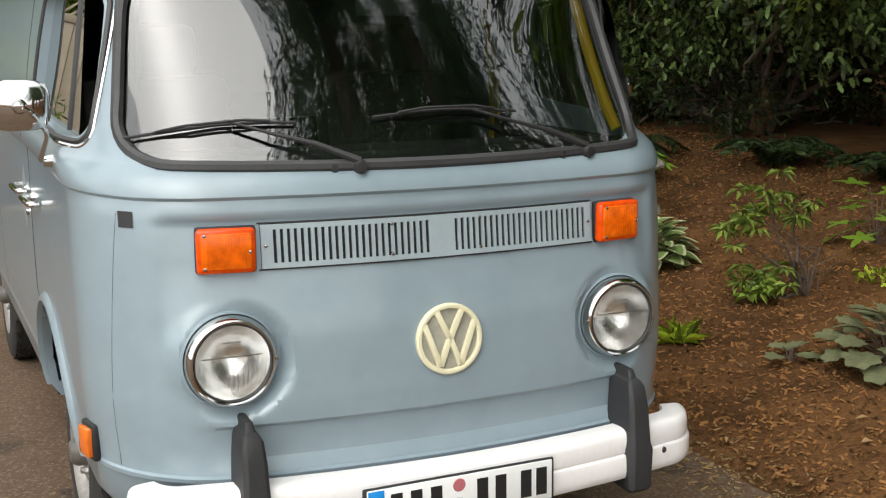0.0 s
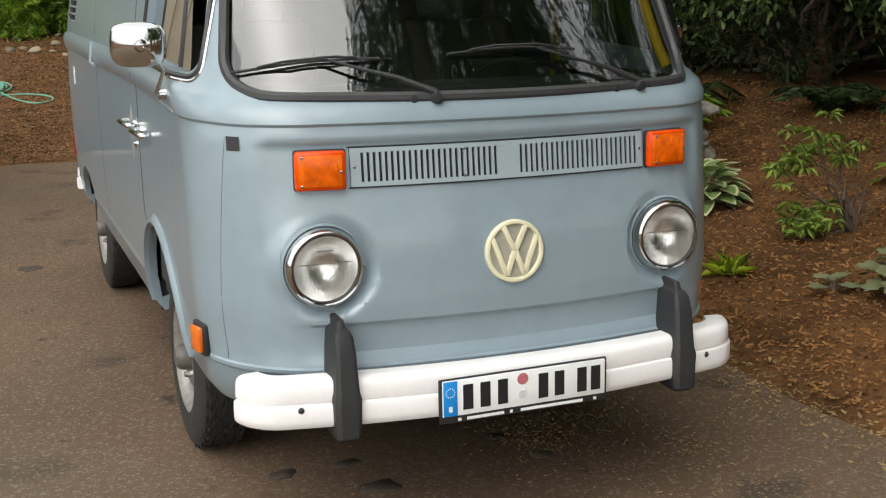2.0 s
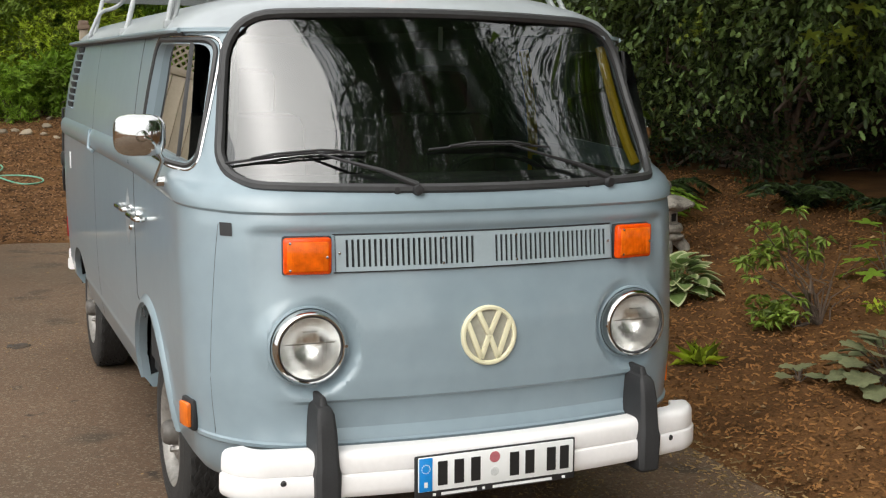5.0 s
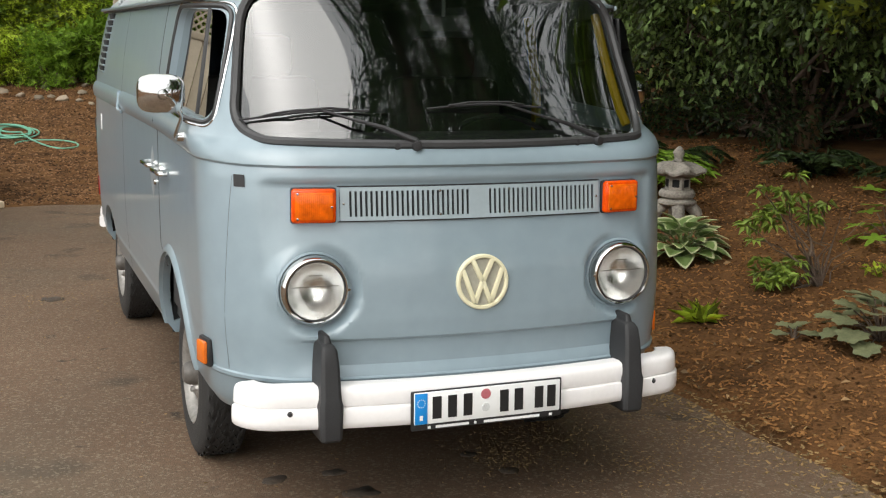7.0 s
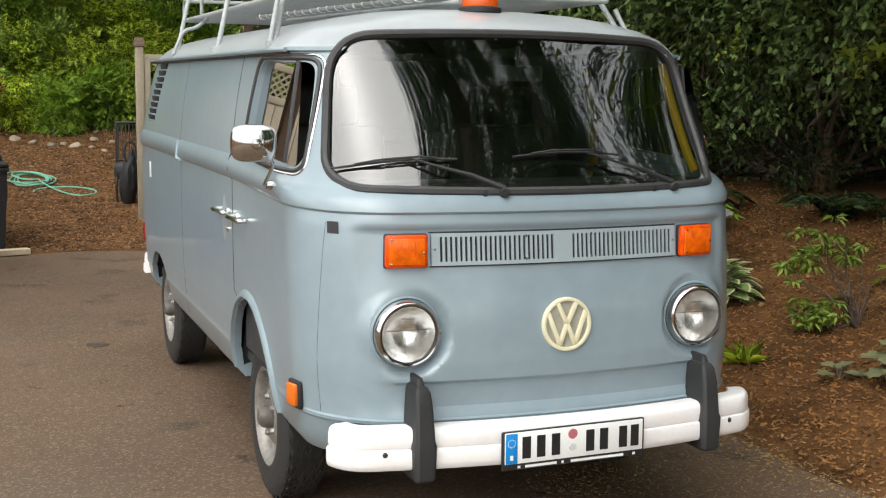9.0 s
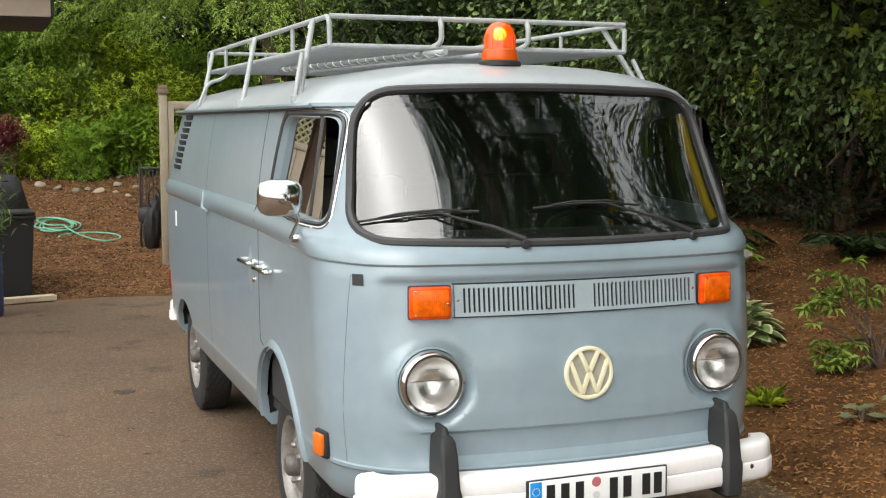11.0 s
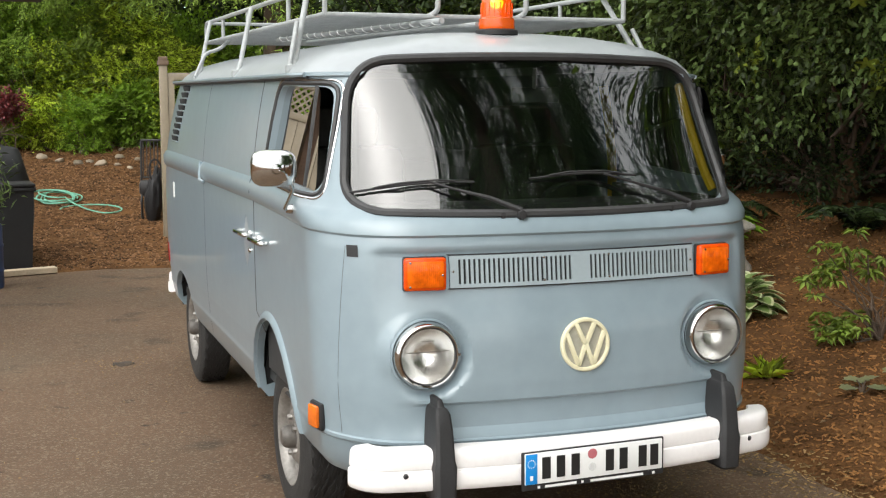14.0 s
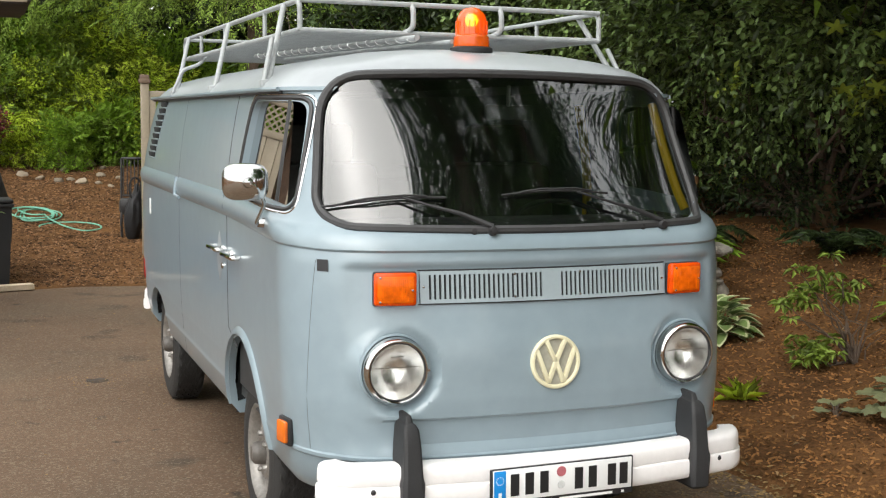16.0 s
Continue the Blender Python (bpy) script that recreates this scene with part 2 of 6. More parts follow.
def tube(points, radius, n=10, closed=False, radii=None):
    """A round bar along a line of points."""
    bm = bmesh.new()
    P = [Vector(p) for p in points]
    k = len(P)
    rows = []
    side = None
    for i in range(k):
        a = P[(i - 1) % k] if (closed or i) else P[i]
        b = P[(i + 1) % k] if (closed or i < k - 1) else P[i]
        d = (b - a).normalized()
        if side is None:
            side = d.orthogonal().normalized()
        side = (side - d * side.dot(d)).normalized()
        up = d.cross(side)
        r = radii[i] if radii else radius
        rows.append([bm.verts.new(P[i] + r * (math.cos(2 * math.pi * j / n) * side + math.sin(2 * math.pi * j / n) * up)) for j in range(n)])
    for i in range(k if closed else k - 1):
        a, b = rows[i], rows[(i + 1) % k]
        for j in range(n):
            bm.faces.new((a[j], a[(j + 1) % n], b[(j + 1) % n], b[j]))
    if not closed:
        bm.faces.new(rows[0][::-1])
        bm.faces.new(rows[-1])
    bmesh.ops.recalc_face_normals(bm, faces=bm.faces[:])
    return bm


def bent(points, r=0.06, n=5):
    """A line of points with its corners rounded."""
    P = [Vector(p) for p in points]
    out = [P[0]]
    for a, b, c in zip(P, P[1:], P[2:]):
        u, v = (a - b), (c - b)
        d = min(r, u.length * 0.45, v.length * 0.45)
        s, e = b + u.normalized() * d, b + v.normalized() * d
        for i in range(n + 1):
            t = i / n
            out.append((1 - t) ** 2 * s + 2 * t * (1 - t) * b + t * t * e)
    return out + [P[-1]]


def join(*bms):
    out = bmesh.new()
    for b in bms:
        me = bpy.data.meshes.new("tmp")
        b.to_mesh(me)
        b.free()
        out.from_mesh(me)
        bpy.data.meshes.remove(me)
    return out


def thing(name, at=(0, 0, 0), label="", category="", group="", kind="", turn=0):
    ob = new(name)
    ob.empty_display_size = 0.1
    ob.matrix_basis = pose(*at, 0, 0, turn)
    return tagged(ob, label, category, group, kind)


def smooth01(x):
    x = min(1.0, max(0.0, x))
    return x * x * (3 - 2 * x)


# ---- ground ----
def ground_z(x, y):
    """Height of the soil: a bank at the drive's far side, a slope behind it."""
    edge = edge_x(y)
    right = 0.165 * max(0.0, x - edge)
    right = min(right, 0.62) + (0.03 * max(0, x - edge - 3.8))
    back = 0.10 * max(0.0, y - 8.6)
    z = max(right, min(back, 2.2)) if back and right else right + min(back, 2.2)
    wob = 0.025 * noise.noise(Vector((x * 1.3, y * 1.3, 0)))
    inside = x < edge + 0.1 and y < 8.6
    return (z + wob * min(1.0, 4 * z)) if not inside else -0.06


def edge_x(y):
    """The drive's edge against the bed."""
    return 1.48 + 0.03 * math.sin(2.3 * y) + 0.02 * math.sin(6.1 * y + 1) + (0.12 * max(0.0, 0.4 - y) if y < 0.4 else 0.0)


def build_ground():
    xs = sorted({*np.round(np.arange(-6, 9.01, 0.15), 3), *(-300, -120, -60, -30, -18, -12, -9, 11, 14, 18, 30, 60, 120, 300)})
    ys = sorted({*np.round(np.arange(-5, 20.01, 0.2), 3), *(-300, -120, -60, -30, -15, -9, 24, 30, 40, 60, 120, 300)})
    verts = [(x, y, ground_z(x, y)) for y in ys for x in xs]
    nx = len(xs)
    faces = [(j * nx + i, j * nx + i + 1, (j + 1) * nx + i + 1, (j + 1) * nx + i) for j in range(len(ys) - 1) for i in range(nx - 1)]
    g = place("ground", mesh_of("ground", verts, faces, M["mulch"], True))
    tagged(g, "brown bark mulch soil rising in a bank", "ground", kind="structure")
    # the paved drive, a slab with a ragged edge
    rows = [y for y in np.arange(-14, 8.61, 0.2)]
    cols = np.linspace(0, 1, 30)
    verts, faces = [], []
    for y in rows:
        for c in cols:
            yy = min(y, 8.5 + 0.08 * math.sin(3 * c * 20))
            verts.append((-16 + (edge_x(y) + 16) * c + (0.02 * noise.noise(Vector((y * 5, 0, 3))) if c == 1 else 0), yy, 0.004 * noise.noise(Vector((c * 20, y, 0)))))
    n = len(cols)
    for j in range(len(rows) - 1):
        for i in range(n - 1):
            faces.append((j * n + i, j * n + i + 1, (j + 1) * n + i + 1, (j + 1) * n + i))
    rim = [(len(rows) - 1) * n + i for i in range(n)] 
    side = [j * n + n - 1 for j in range(len(rows))]
    for chain in (rim, side):
        low = []
        for v in chain:
            x, y, z = verts[v]
            verts.append((x, y, z - 0.1))
            low.append(len(verts) - 1)
        faces += [(a, b, d, c) for a, b, c, d in zip(chain, chain[1:], low, low[1:])]
    d = place("driveway", mesh_of("driveway", verts, faces, M["asphalt"], True, 40))
    tagged(d, "worn brown-grey asphalt driveway strewn with litter", "driveway", kind="structure")


build_ground()

# ---- van: body shape ----
# height, half width, front centre, bow, corner radius, rear, drop of the line towards the front
LEVELS = [
    (0.40, 0.79, 0.09, 0.14, 0.25, 4.18, 0), (0.45, 0.826, 0.03, 0.15, 0.28, 4.24, 0), (0.530, 0.838, 0.004, 0.15, 0.30, 4.28, 0),
    (0.541, 0.843, -0.024, 0.15, 0.30, 4.28, 0), (0.552, 0.843, -0.027, 0.15, 0.30, 4.28, 0), (0.557, 0.842, -0.017, 0.15, 0.30, 4.28, 0), (0.572, 0.843, -0.015, 0.15, 0.30, 4.28, 0), (0.592, 0.845, -0.016, 0.15, 0.30, 4.28, 0),
    (0.656, 0.850, -0.020, 0.15, 0.30, 4.29, 0), (0.664, 0.851, -0.0205, 0.15, 0.30, 4.29, 0), (0.672, 0.851, -0.021, 0.15, 0.30, 4.29, 0), (0.74, 0.855, -0.022, 0.15, 0.30, 4.30, 0),
    (0.85, 0.858, -0.014, 0.15, 0.30, 4.30, 0), (0.98, 0.860, -0.002, 0.15, 0.30, 4.30, 0), (1.10, 0.861, 0.010, 0.15, 0.30, 4.29, 0),
    (1.15, 0.861, 0.015, 0.15, 0.30, 4.28, 0.0062), (1.185, 0.861, 0.019, 0.15, 0.30, 4.275, 0.0093), (1.205, 0.861, 0.021, 0.15, 0.30, 4.27, 0.0136), (1.225, 0.861, 0.023, 0.153, 0.30, 4.265, 0.0198), (1.245, 0.861, 0.026, 0.156, 0.30, 4.258, 0.0260), (1.262, 0.861, 0.028, 0.16, 0.30, 4.25, 0.0310), (1.274, 0.872, 0.018, 0.17, 0.30, 4.25, 0.0341),
    (1.300, 0.880, 0.022, 0.18, 0.30, 4.24, 0.0372), (1.330, 0.880, 0.040, 0.20, 0.30, 4.23, 0.0372), (1.350, 0.872, 0.062, 0.22, 0.30, 4.21, 0.0372),
    (1.362, 0.861, 0.080, 0.24, 0.30, 4.20, 0.0310), (1.42, 0.856, 0.130, 0.28, 0.29, 4.17, 0.0062), (1.50, 0.848, 0.182, 0.29, 0.27, 4.12, 0),
    (1.60, 0.834, 0.245, 0.28, 0.25, 4.06, 0), (1.70, 0.816, 0.308, 0.25, 0.23, 3.99, 0), (1.765, 0.802, 0.352, 0.22, 0.22, 3.94, 0),
    (1.768, 0.822, 0.350, 0.22, 0.22, 3.95, 0), (1.780, 0.822, 0.352, 0.22, 0.22, 3.95, 0), (1.783, 0.797, 0.362, 0.22, 0.22, 3.93, 0),
    (1.80, 0.785, 0.376, 0.22, 0.22, 3.91, 0), (1.835, 0.745, 0.408, 0.20, 0.22, 3.87, 0), (1.868, 0.675, 0.452, 0.17, 0.25, 3.80, 0),
    (1.900, 0.560, 0.520, 0.13, 0.26, 3.70, 0), (1.922, 0.430, 0.610, 0.10, 0.22, 3.58, 0), (1.938, 0.270, 0.740, 0.10, 0.16, 3.42, 0),
    (1.944, 0.100, 0.920, 0.10, 0.07, 3.20, 0),
]
def densify(rows, step=0.013):
    """Levels in even small steps over the front panel, where its pressings lie."""
    out = []
    for a, b in zip(rows, rows[1:]):
        k = max(1, math.ceil((b[0] - a[0]) / step)) if 0.6 < a[0] < 1.2 else 1
        out += [tuple(p + (q - p) * i / k for p, q in zip(a, b)) for i in range(k)]
    return out + [rows[-1]]


LEVELS = densify(LEVELS)
LZ = np.array([r[0] for r in LEVELS])
LAMP_X, LAMP_Z, LAMP_Y = 0.549, 0.845, 0.052


def level(z):
    return [np.interp(z, LZ, [r[i] for r in LEVELS]) for i in range(1, 7)]


def panel_in(x, z):
    """Depth of the shallow pressed panel round the grille."""
    return 0.014 * smooth01((0.715 - abs(x)) / 0.050) * smooth01((1.200 - z) / 0.026) * smooth01((z - 0.88) / 0.20) + 0.015 * smooth01((0.68 - abs(x)) / 0.16) * smooth01((0.684 - z) / 0.008) * smooth01((z - 0.572) / 0.02)


def lamp_dish(x, y, z, back=0.0):
    """The round flat seat pressed into the corner for each headlamp."""
    r = math.hypot(abs(x) - LAMP_X, z - LAMP_Z)
    return y + smooth01((0.154 - r) / 0.030) * (LAMP_Y + back - y)


def front_y(x, z):
    """The front skin's y at a width and height."""
    w, yc, k, rad, _, _ = level(z + (level(z)[5] if z > 1.1 else 0))
    s = min(abs(x), w - 0.004)
    d = max(0.0, s - (w - rad))
    return lamp_dish(x, yc + k * s * s + rad - math.sqrt(max(0.0, rad * rad - d * d)) + panel_in(x, z), z)


def front_n(x, z):
    e = 0.01
    a = Vector((2 * e, front_y(x + e, z) - front_y(x - e, z), 0))
    b = Vector((0, front_y(x, z + e) - front_y(x, z - e), 2 * e))
    return -(b.cross(a)).normalized() if b.cross(a).y > 0 else b.cross(a).normalized()


def side_x(z):
    return level(z)[0]


def belt_fall(y):
    """How far the belt line has come down towards the front corner."""
    return min(1.0, max(0.0, (1.35 - y) / 1.18)) ** 1.3


def body_ring(row, inset):
    z, w, yc, k, rad, yr, drop = row
    w, yc, yr, rad = w - inset, yc + inset, yr - inset, max(0.02, rad - inset)
    pts = [(s, yc + k * s * s) for s in np.linspace(0, max(0.01, w - rad), 46)]
    pts += [(w - rad + rad * math.sin(a), yc + k * (w - rad + rad * math.sin(a)) ** 2 + rad - rad * math.cos(a)) for a in np.linspace(0, math.pi / 2, 30)[1:]]
    y0 = pts[-1][1]
    rr = min(0.18, w * 0.5)
    pts += [(w, y) for y in np.linspace(y0, yr - rr - 0.04, 24)[1:]]
    pts += [(w - rr + rr * math.cos(a), yr - rr - 0.04 + (rr + 0.02) * math.sin(a)) for a in np.linspace(0, math.pi / 2, 8)[1:]]
    pts += [(s, yr - 0.02 + 0.02 * (1 - (s / max(w - rr, 1e-3)) ** 2)) for s in np.linspace(w - rr, 0, 6)[1:]]
    full = pts + [(-x, y) for x, y in pts[-2:0:-1]]
    out = []
    for x, y in full:
        zz = z - drop * belt_fall(y)
        out.append((x, lamp_dish(x, y + panel_in(x, zz), zz, inset) if y < 0.4 else y, zz))
    return out


def body_solid(inset, lift):
    rows = [(r[0] + (lift if i == 0 else 0) - (inset * 0.8 if r[0] > 1.8 else 0), *r[1:]) for i, r in enumerate(LEVELS)]
    if inset:
        rows = [r for r in rows if not (1.76 < r[0] < 1.785)]
    verts, faces = [], []
    rings = [body_ring(r, inset) for r in rows]
    n = len(rings[0])
    for r in rings:
        verts += r
    for j in range(len(rings) - 1):
        for i in range(n):
            faces.append((j * n + i, j * n + (i + 1) % n, (j + 1) * n + (i + 1) % n, (j + 1) * n + i))
    top = (len(rings) - 1) * n
    half = n // 2
    for base, flip in ((0, True), (top, False)):
        for i in range(half):
            f = (base + i, base + i + 1, base + (n - i - 1) % n, base + (n - i) % n)
            f = tuple(dict.fromkeys(f))
            if len(f) > 2:
                faces.append(f[::-1] if flip else f)
    return verts, faces


def rounded_loop(corners, radius, n=8):
    """Closed outline with round corners."""
    out = []
    k = len(corners)
    for i in range(k):
        a, b, c = (Vector(corners[(i + d) % k]) for d in (-1, 0, 1))
        r = radius[i] if isinstance(radius, (list, tuple)) else radius
        u, v = (a - b).normalized(), (c - b).normalized()
        s, e = b + u * r, b + v * r
        for j in range(n + 1):
            t = j / n
            out.append((1 - t) ** 2 * s + 2 * t * (1 - t) * b + t * t * e)
    return out


def refine(loop, step=0.04):
    out = []
    for a, b in zip(loop, loop[1:] + loop[:1]):
        m = max(1, int((b - a).length / step))
        out += [a.lerp(b, i / m) for i in range(m)]
    return out


def screen_loop(grow=0.0):
    """Outline of the windscreen in x and z."""
    c = [(-0.748 - grow, 1.322 - grow), (0.748 + grow, 1.322 - grow), (0.672 + grow, 1.808 + grow), (-0.672 - grow, 1.808 + grow)]
    pts = refine(rounded_loop(c, [0.11, 0.11, 0.15, 0.15]))
    return [(p.x, p.y + 0.022 * (1 - (p.x / 0.72) ** 2) * smooth01((p.y - 1.5) / 0.25) - 0.012 * (1 - (p.x / 0.75) ** 2) * smooth01((1.5 - p.y) / 0.2)) for p in pts]


def door_window_loop(grow=0.0):
    """Outline of the cab door's window in y and z."""
    c = [(0.40 - grow, 1.365 - grow), (1.08 + grow, 1.392 - grow), (0.98 + grow, 1.735 + grow), (0.50 - grow, 1.728 + grow)]
    return refine(rounded_loop(c, [0.05, 0.07, 0.07, 0.05]), 0.06)


def prism(loop, axis, a, b):
    """A closed prism of a 2D outline between two places on an axis."""
    n = len(loop)
    at = (lambda p, h: (p[0], h, p[1])) if axis == "y" else (lambda p, h: (h, p[0], p[1]))
    verts = [at(p, a) for p in loop] + [at(p, b) for p in loop]
    faces = [tuple(range(n)), tuple(range(2 * n - 1, n - 1, -1))]
    faces += [((i + 1) % n, i, n + i, n + (i + 1) % n) for i in range(n)]
    bm = bmesh.new()
    vs = [bm.verts.new(v) for v in verts]
    for f in faces:
        bm.faces.new([vs[i] for i in f])
    bmesh.ops.recalc_face_normals(bm, faces=bm.faces[:])
    return bm


FRONT_AXLE, REAR_AXLE = 1.05, 3.56


def arch_loop(yc, r, top, low=0.1, n=22):
    return [(yc + r * math.cos(a), 0.40 + (top - 0.40) * math.sin(a)) for a in np.linspace(0, math.pi, n)] + [(yc - r, low), (yc + r, low)]


def solid(verts, faces):
    bm = bmesh.new()
    vs = [bm.verts.new(v) for v in verts]
    for f in faces:
        bm.faces.new([vs[i] for i in f])
    bmesh.ops.recalc_face_normals(bm, faces=bm.faces[:])
    return bm


def carve(target, cutters):
    """The target less the cutters, as a mesh."""
    base = bpy.data.meshes.new("base")
    target.to_mesh(base)
    target.free()
    ob = new("carving", base)
    made = [ob]
    for c in cutters:
        me = bpy.data.meshes.new("cutter")
        c.to_mesh(me)
        c.free()
        co = new("cutter", me)
        made.append(co)
        mod = ob.modifiers.new("cut", "BOOLEAN")
        mod.operation, mod.object, mod.solver = "DIFFERENCE", co, "EXACT"
    dg = bpy.context.evaluated_depsgraph_get()
    result = bpy.data.meshes.new_from_object(ob.evaluated_get(dg))
    for o in made:
        bpy.data.objects.remove(o)
    return result


van = thing("van", (0, 0, 0), "pale blue-grey vintage panel van with white bumpers parked on asphalt", "van")


def build_body():
    cut = [solid(*body_solid(0.03, 0.06)), prism(screen_loop(), "y", -0.4, 0.75)]
    for s in (-1, 1):
        cut.append(prism(door_window_loop(), "x", s * 0.6, s * 1.2))
        cut.append(prism(arch_loop(FRONT_AXLE, 0.375, 0.80), "x", s * 0.55, s * 1.2))
        cut.append(prism(arch_loop(REAR_AXLE, 0.355, 0.66), "x", s * 0.55, s * 1.2))
        ring = [(s * LAMP_X + 0.110 * math.cos(a), LAMP_Z + 0.110 * math.sin(a)) for a in np.linspace(0, 2 * math.pi, 41)[:-1]]
        cut.append(prism(ring, "y", -0.3, 0.20))
    me = carve(solid(*body_solid(0, 0)), cut)
    me.materials.clear()
    me.materials.append(M["paint"])
    me.polygons.foreach_set("use_smooth", [True] * len(me.polygons))
    me.set_sharp_from_angle(angle=radians(32))
    # roof faces take the paler paint for the sky's gloss
    me.materials.append(M["litpaint"])
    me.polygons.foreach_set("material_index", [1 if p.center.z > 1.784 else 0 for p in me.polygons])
    place("body", me, van)


build_body()


def glass_fit():
    """An even surface through the front skin over the windscreen."""
    pts = [(x, z) for x in np.linspace(-0.72, 0.72, 31) for z in np.linspace(1.34, 1.80, 16)]
    pts += 4 * [(x * 0.985, z) for x, z in screen_loop()]
    basis = lambda x, z: [1, z, z * z, x * x, x * x * z, x * x * z * z, x ** 4, x ** 4 * z, x ** 6]
    co = np.linalg.lstsq(np.array([basis(x, z - 1.57) for x, z in pts]), np.array([front_y(x, z) for x, z in pts]), rcond=None)[0]
    return lambda x, z: float(np.dot(co, basis(x, z - 1.57)))


def screen_patch(loop, depth):
    """The glass: rings from its outline inwards."""
    at = glass_fit()
    n = len(loop)
    verts = []
    rings = [1.0 - 0.97 * i / 22 for i in range(23)]
    for f in rings:
        for x, z in loop:
            px, pz = x * f, 1.57 + (z - 1.57) * f
            verts.append((px, at(px, pz) + depth, pz))
    faces = [(j * n + i, j * n + (i + 1) % n, (j + 1) * n + (i + 1) % n, (j + 1) * n + i) for j in range(len(rings) - 1) for i in range(n)]
    faces.append(tuple((len(rings) - 1) * n + i for i in range(n)))
    return verts, faces


v, f = screen_patch(screen_loop(-0.002), 0.008)
ws = place("windscreen", mesh_of("windscreen", v, f, M["glass"], True), van, "curved windscreen glass")
ws.visible_shadow = False
seal_pts = [(x, front_y(x, z) - 0.004, z) for x, z in screen_loop(0.008)]
part("windscreen_seal", tube(seal_pts, 0.0165, 8, True), M["seal"], van, "black rubber windscreen seal")


# ---- van: front fittings ----
def side_pt(y, z, out=0.0, s=-1):
    """A point on the side skin at a length and height."""
    zz = z + level(z)[5] * belt_fall(y)
    w, yc, k, rad, yr, _ = level(zz)
    if y >= yc + k * w * w + rad:
        x = w
    else:
        lo, hi = 0.0, w
        for _ in range(40):
            m = (lo + hi) / 2
            d = max(0.0, m - (w - rad))
            if yc + k * m * m + rad - math.sqrt(max(0, rad * rad - d * d)) < y:
                lo = m
            else:
                hi = m
        x = lo
    return Vector((s * (x + out), y, z))


def on_front(x, z, out=0.0):
    return Vector((x, front_y(x, z), z)) + front_n(x, z) * out


def facing(x, z, out=0.0):
    """Pose on the front skin: local -y points out of it, z stays up along it."""
    n = front_n(x, z)
    n = Vector((n.x, n.y, 0)).normalized()
    r = Vector((-n.y, n.x, 0))
    m = Matrix((r, -n, Vector((0, 0, 1)))).transposed().to_4x4()
    return Matrix.Translation(on_front(x, z, out)) @ m


def strip_on_front(x0, x1, z0, z1, out, thick, n=24, rowsz=4):
    """A curved plate on the front skin."""
    verts, faces = [], []
    for o in (out, out - thick):
        for j in range(rowsz + 1):
            for i in range(n + 1):
                x, z = x0 + (x1 - x0) * i / n, z0 + (z1 - z0) * j / rowsz
                verts.append((x, front_y(x, z) - o, z))
    w = n + 1
    h = (rowsz + 1) * w
    for j in range(rowsz):
        for i in range(n):
            a = j * w + i
            faces.append((a, a + 1, a + w + 1, a + w))
            faces.append((h + a, h + a + w, h + a + w + 1, h + a + 1))
    rim = [i for i in range(n + 1)] + [j * w + n for j in range(1, rowsz + 1)] + [rowsz * w + i for i in range(n - 1, -1, -1)] + [j * w for j in range(rowsz - 1, 0, -1)]
    for a, b in zip(rim, rim[1:] + rim[:1]):
        faces.append((a, h + a, h + b, b))
    return solid(verts, faces)


def build_grille():
    z0, z1 = 1.062, 1.172
    # black sheet standing for the shaded space behind the slats
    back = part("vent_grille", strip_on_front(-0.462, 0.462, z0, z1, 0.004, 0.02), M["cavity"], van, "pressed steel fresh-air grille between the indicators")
    part("gasket", join(strip_on_front(-0.468, 0.468, z0 - 0.003, z0, 0.005, 0.02, rowsz=1), strip_on_front(-0.468, 0.468, z1, z1 + 0.003, 0.005, 0.02, rowsz=1)), M["rubber"], back)
    rails = join(strip_on_front(-0.462, 0.462, z0 + 0.002, 1.076, 0.010, 0.008, rowsz=2), strip_on_front(-0.462, 0.462, 1.158, z1 - 0.002, 0.010, 0.008, rowsz=2))
    part("rail", rails, M["grille"], back)
    for x0, x1 in ((-0.462, -0.441), (-0.032, 0.032), (0.441, 0.462)):
        part("rail", strip_on_front(x0, x1, 1.076, 1.158, 0.010, 0.008, 6), M["grille"], back)
    n = 24
    for sgn in (-1, 1):
        a, b = 0.032, 0.441
        pitch = (b - a) / n
        for i in range(n):
            x = sgn * (a + pitch * (i + 0.5))
            wide = 0.0052
            part("slat", strip_on_front(x - pitch / 2, x - pitch / 2 + wide * 2 - 0.002, 1.076, 1.158, 0.010, 0.008, 1, 1), M["grille"], back, smooth=False)
    for x in (-0.132, 0.112):
        for z in (1.079, 1.155):
            part("screw", lathe([(0.0, -0.003), (0.004, -0.002), (0.005, 0.0), (0.005, 0.004)], 10, "y"), M["chrome"], back, m=facing(x, z, 0.011))
    for x in (-0.45, 0.45):
        part("screw", lathe([(0.0, -0.003), (0.004, -0.002), (0.005, 0.0), (0.005, 0.004)], 10, "y"), M["chrome"], back, m=facing(x, 1.118, 0.011))


build_grille()


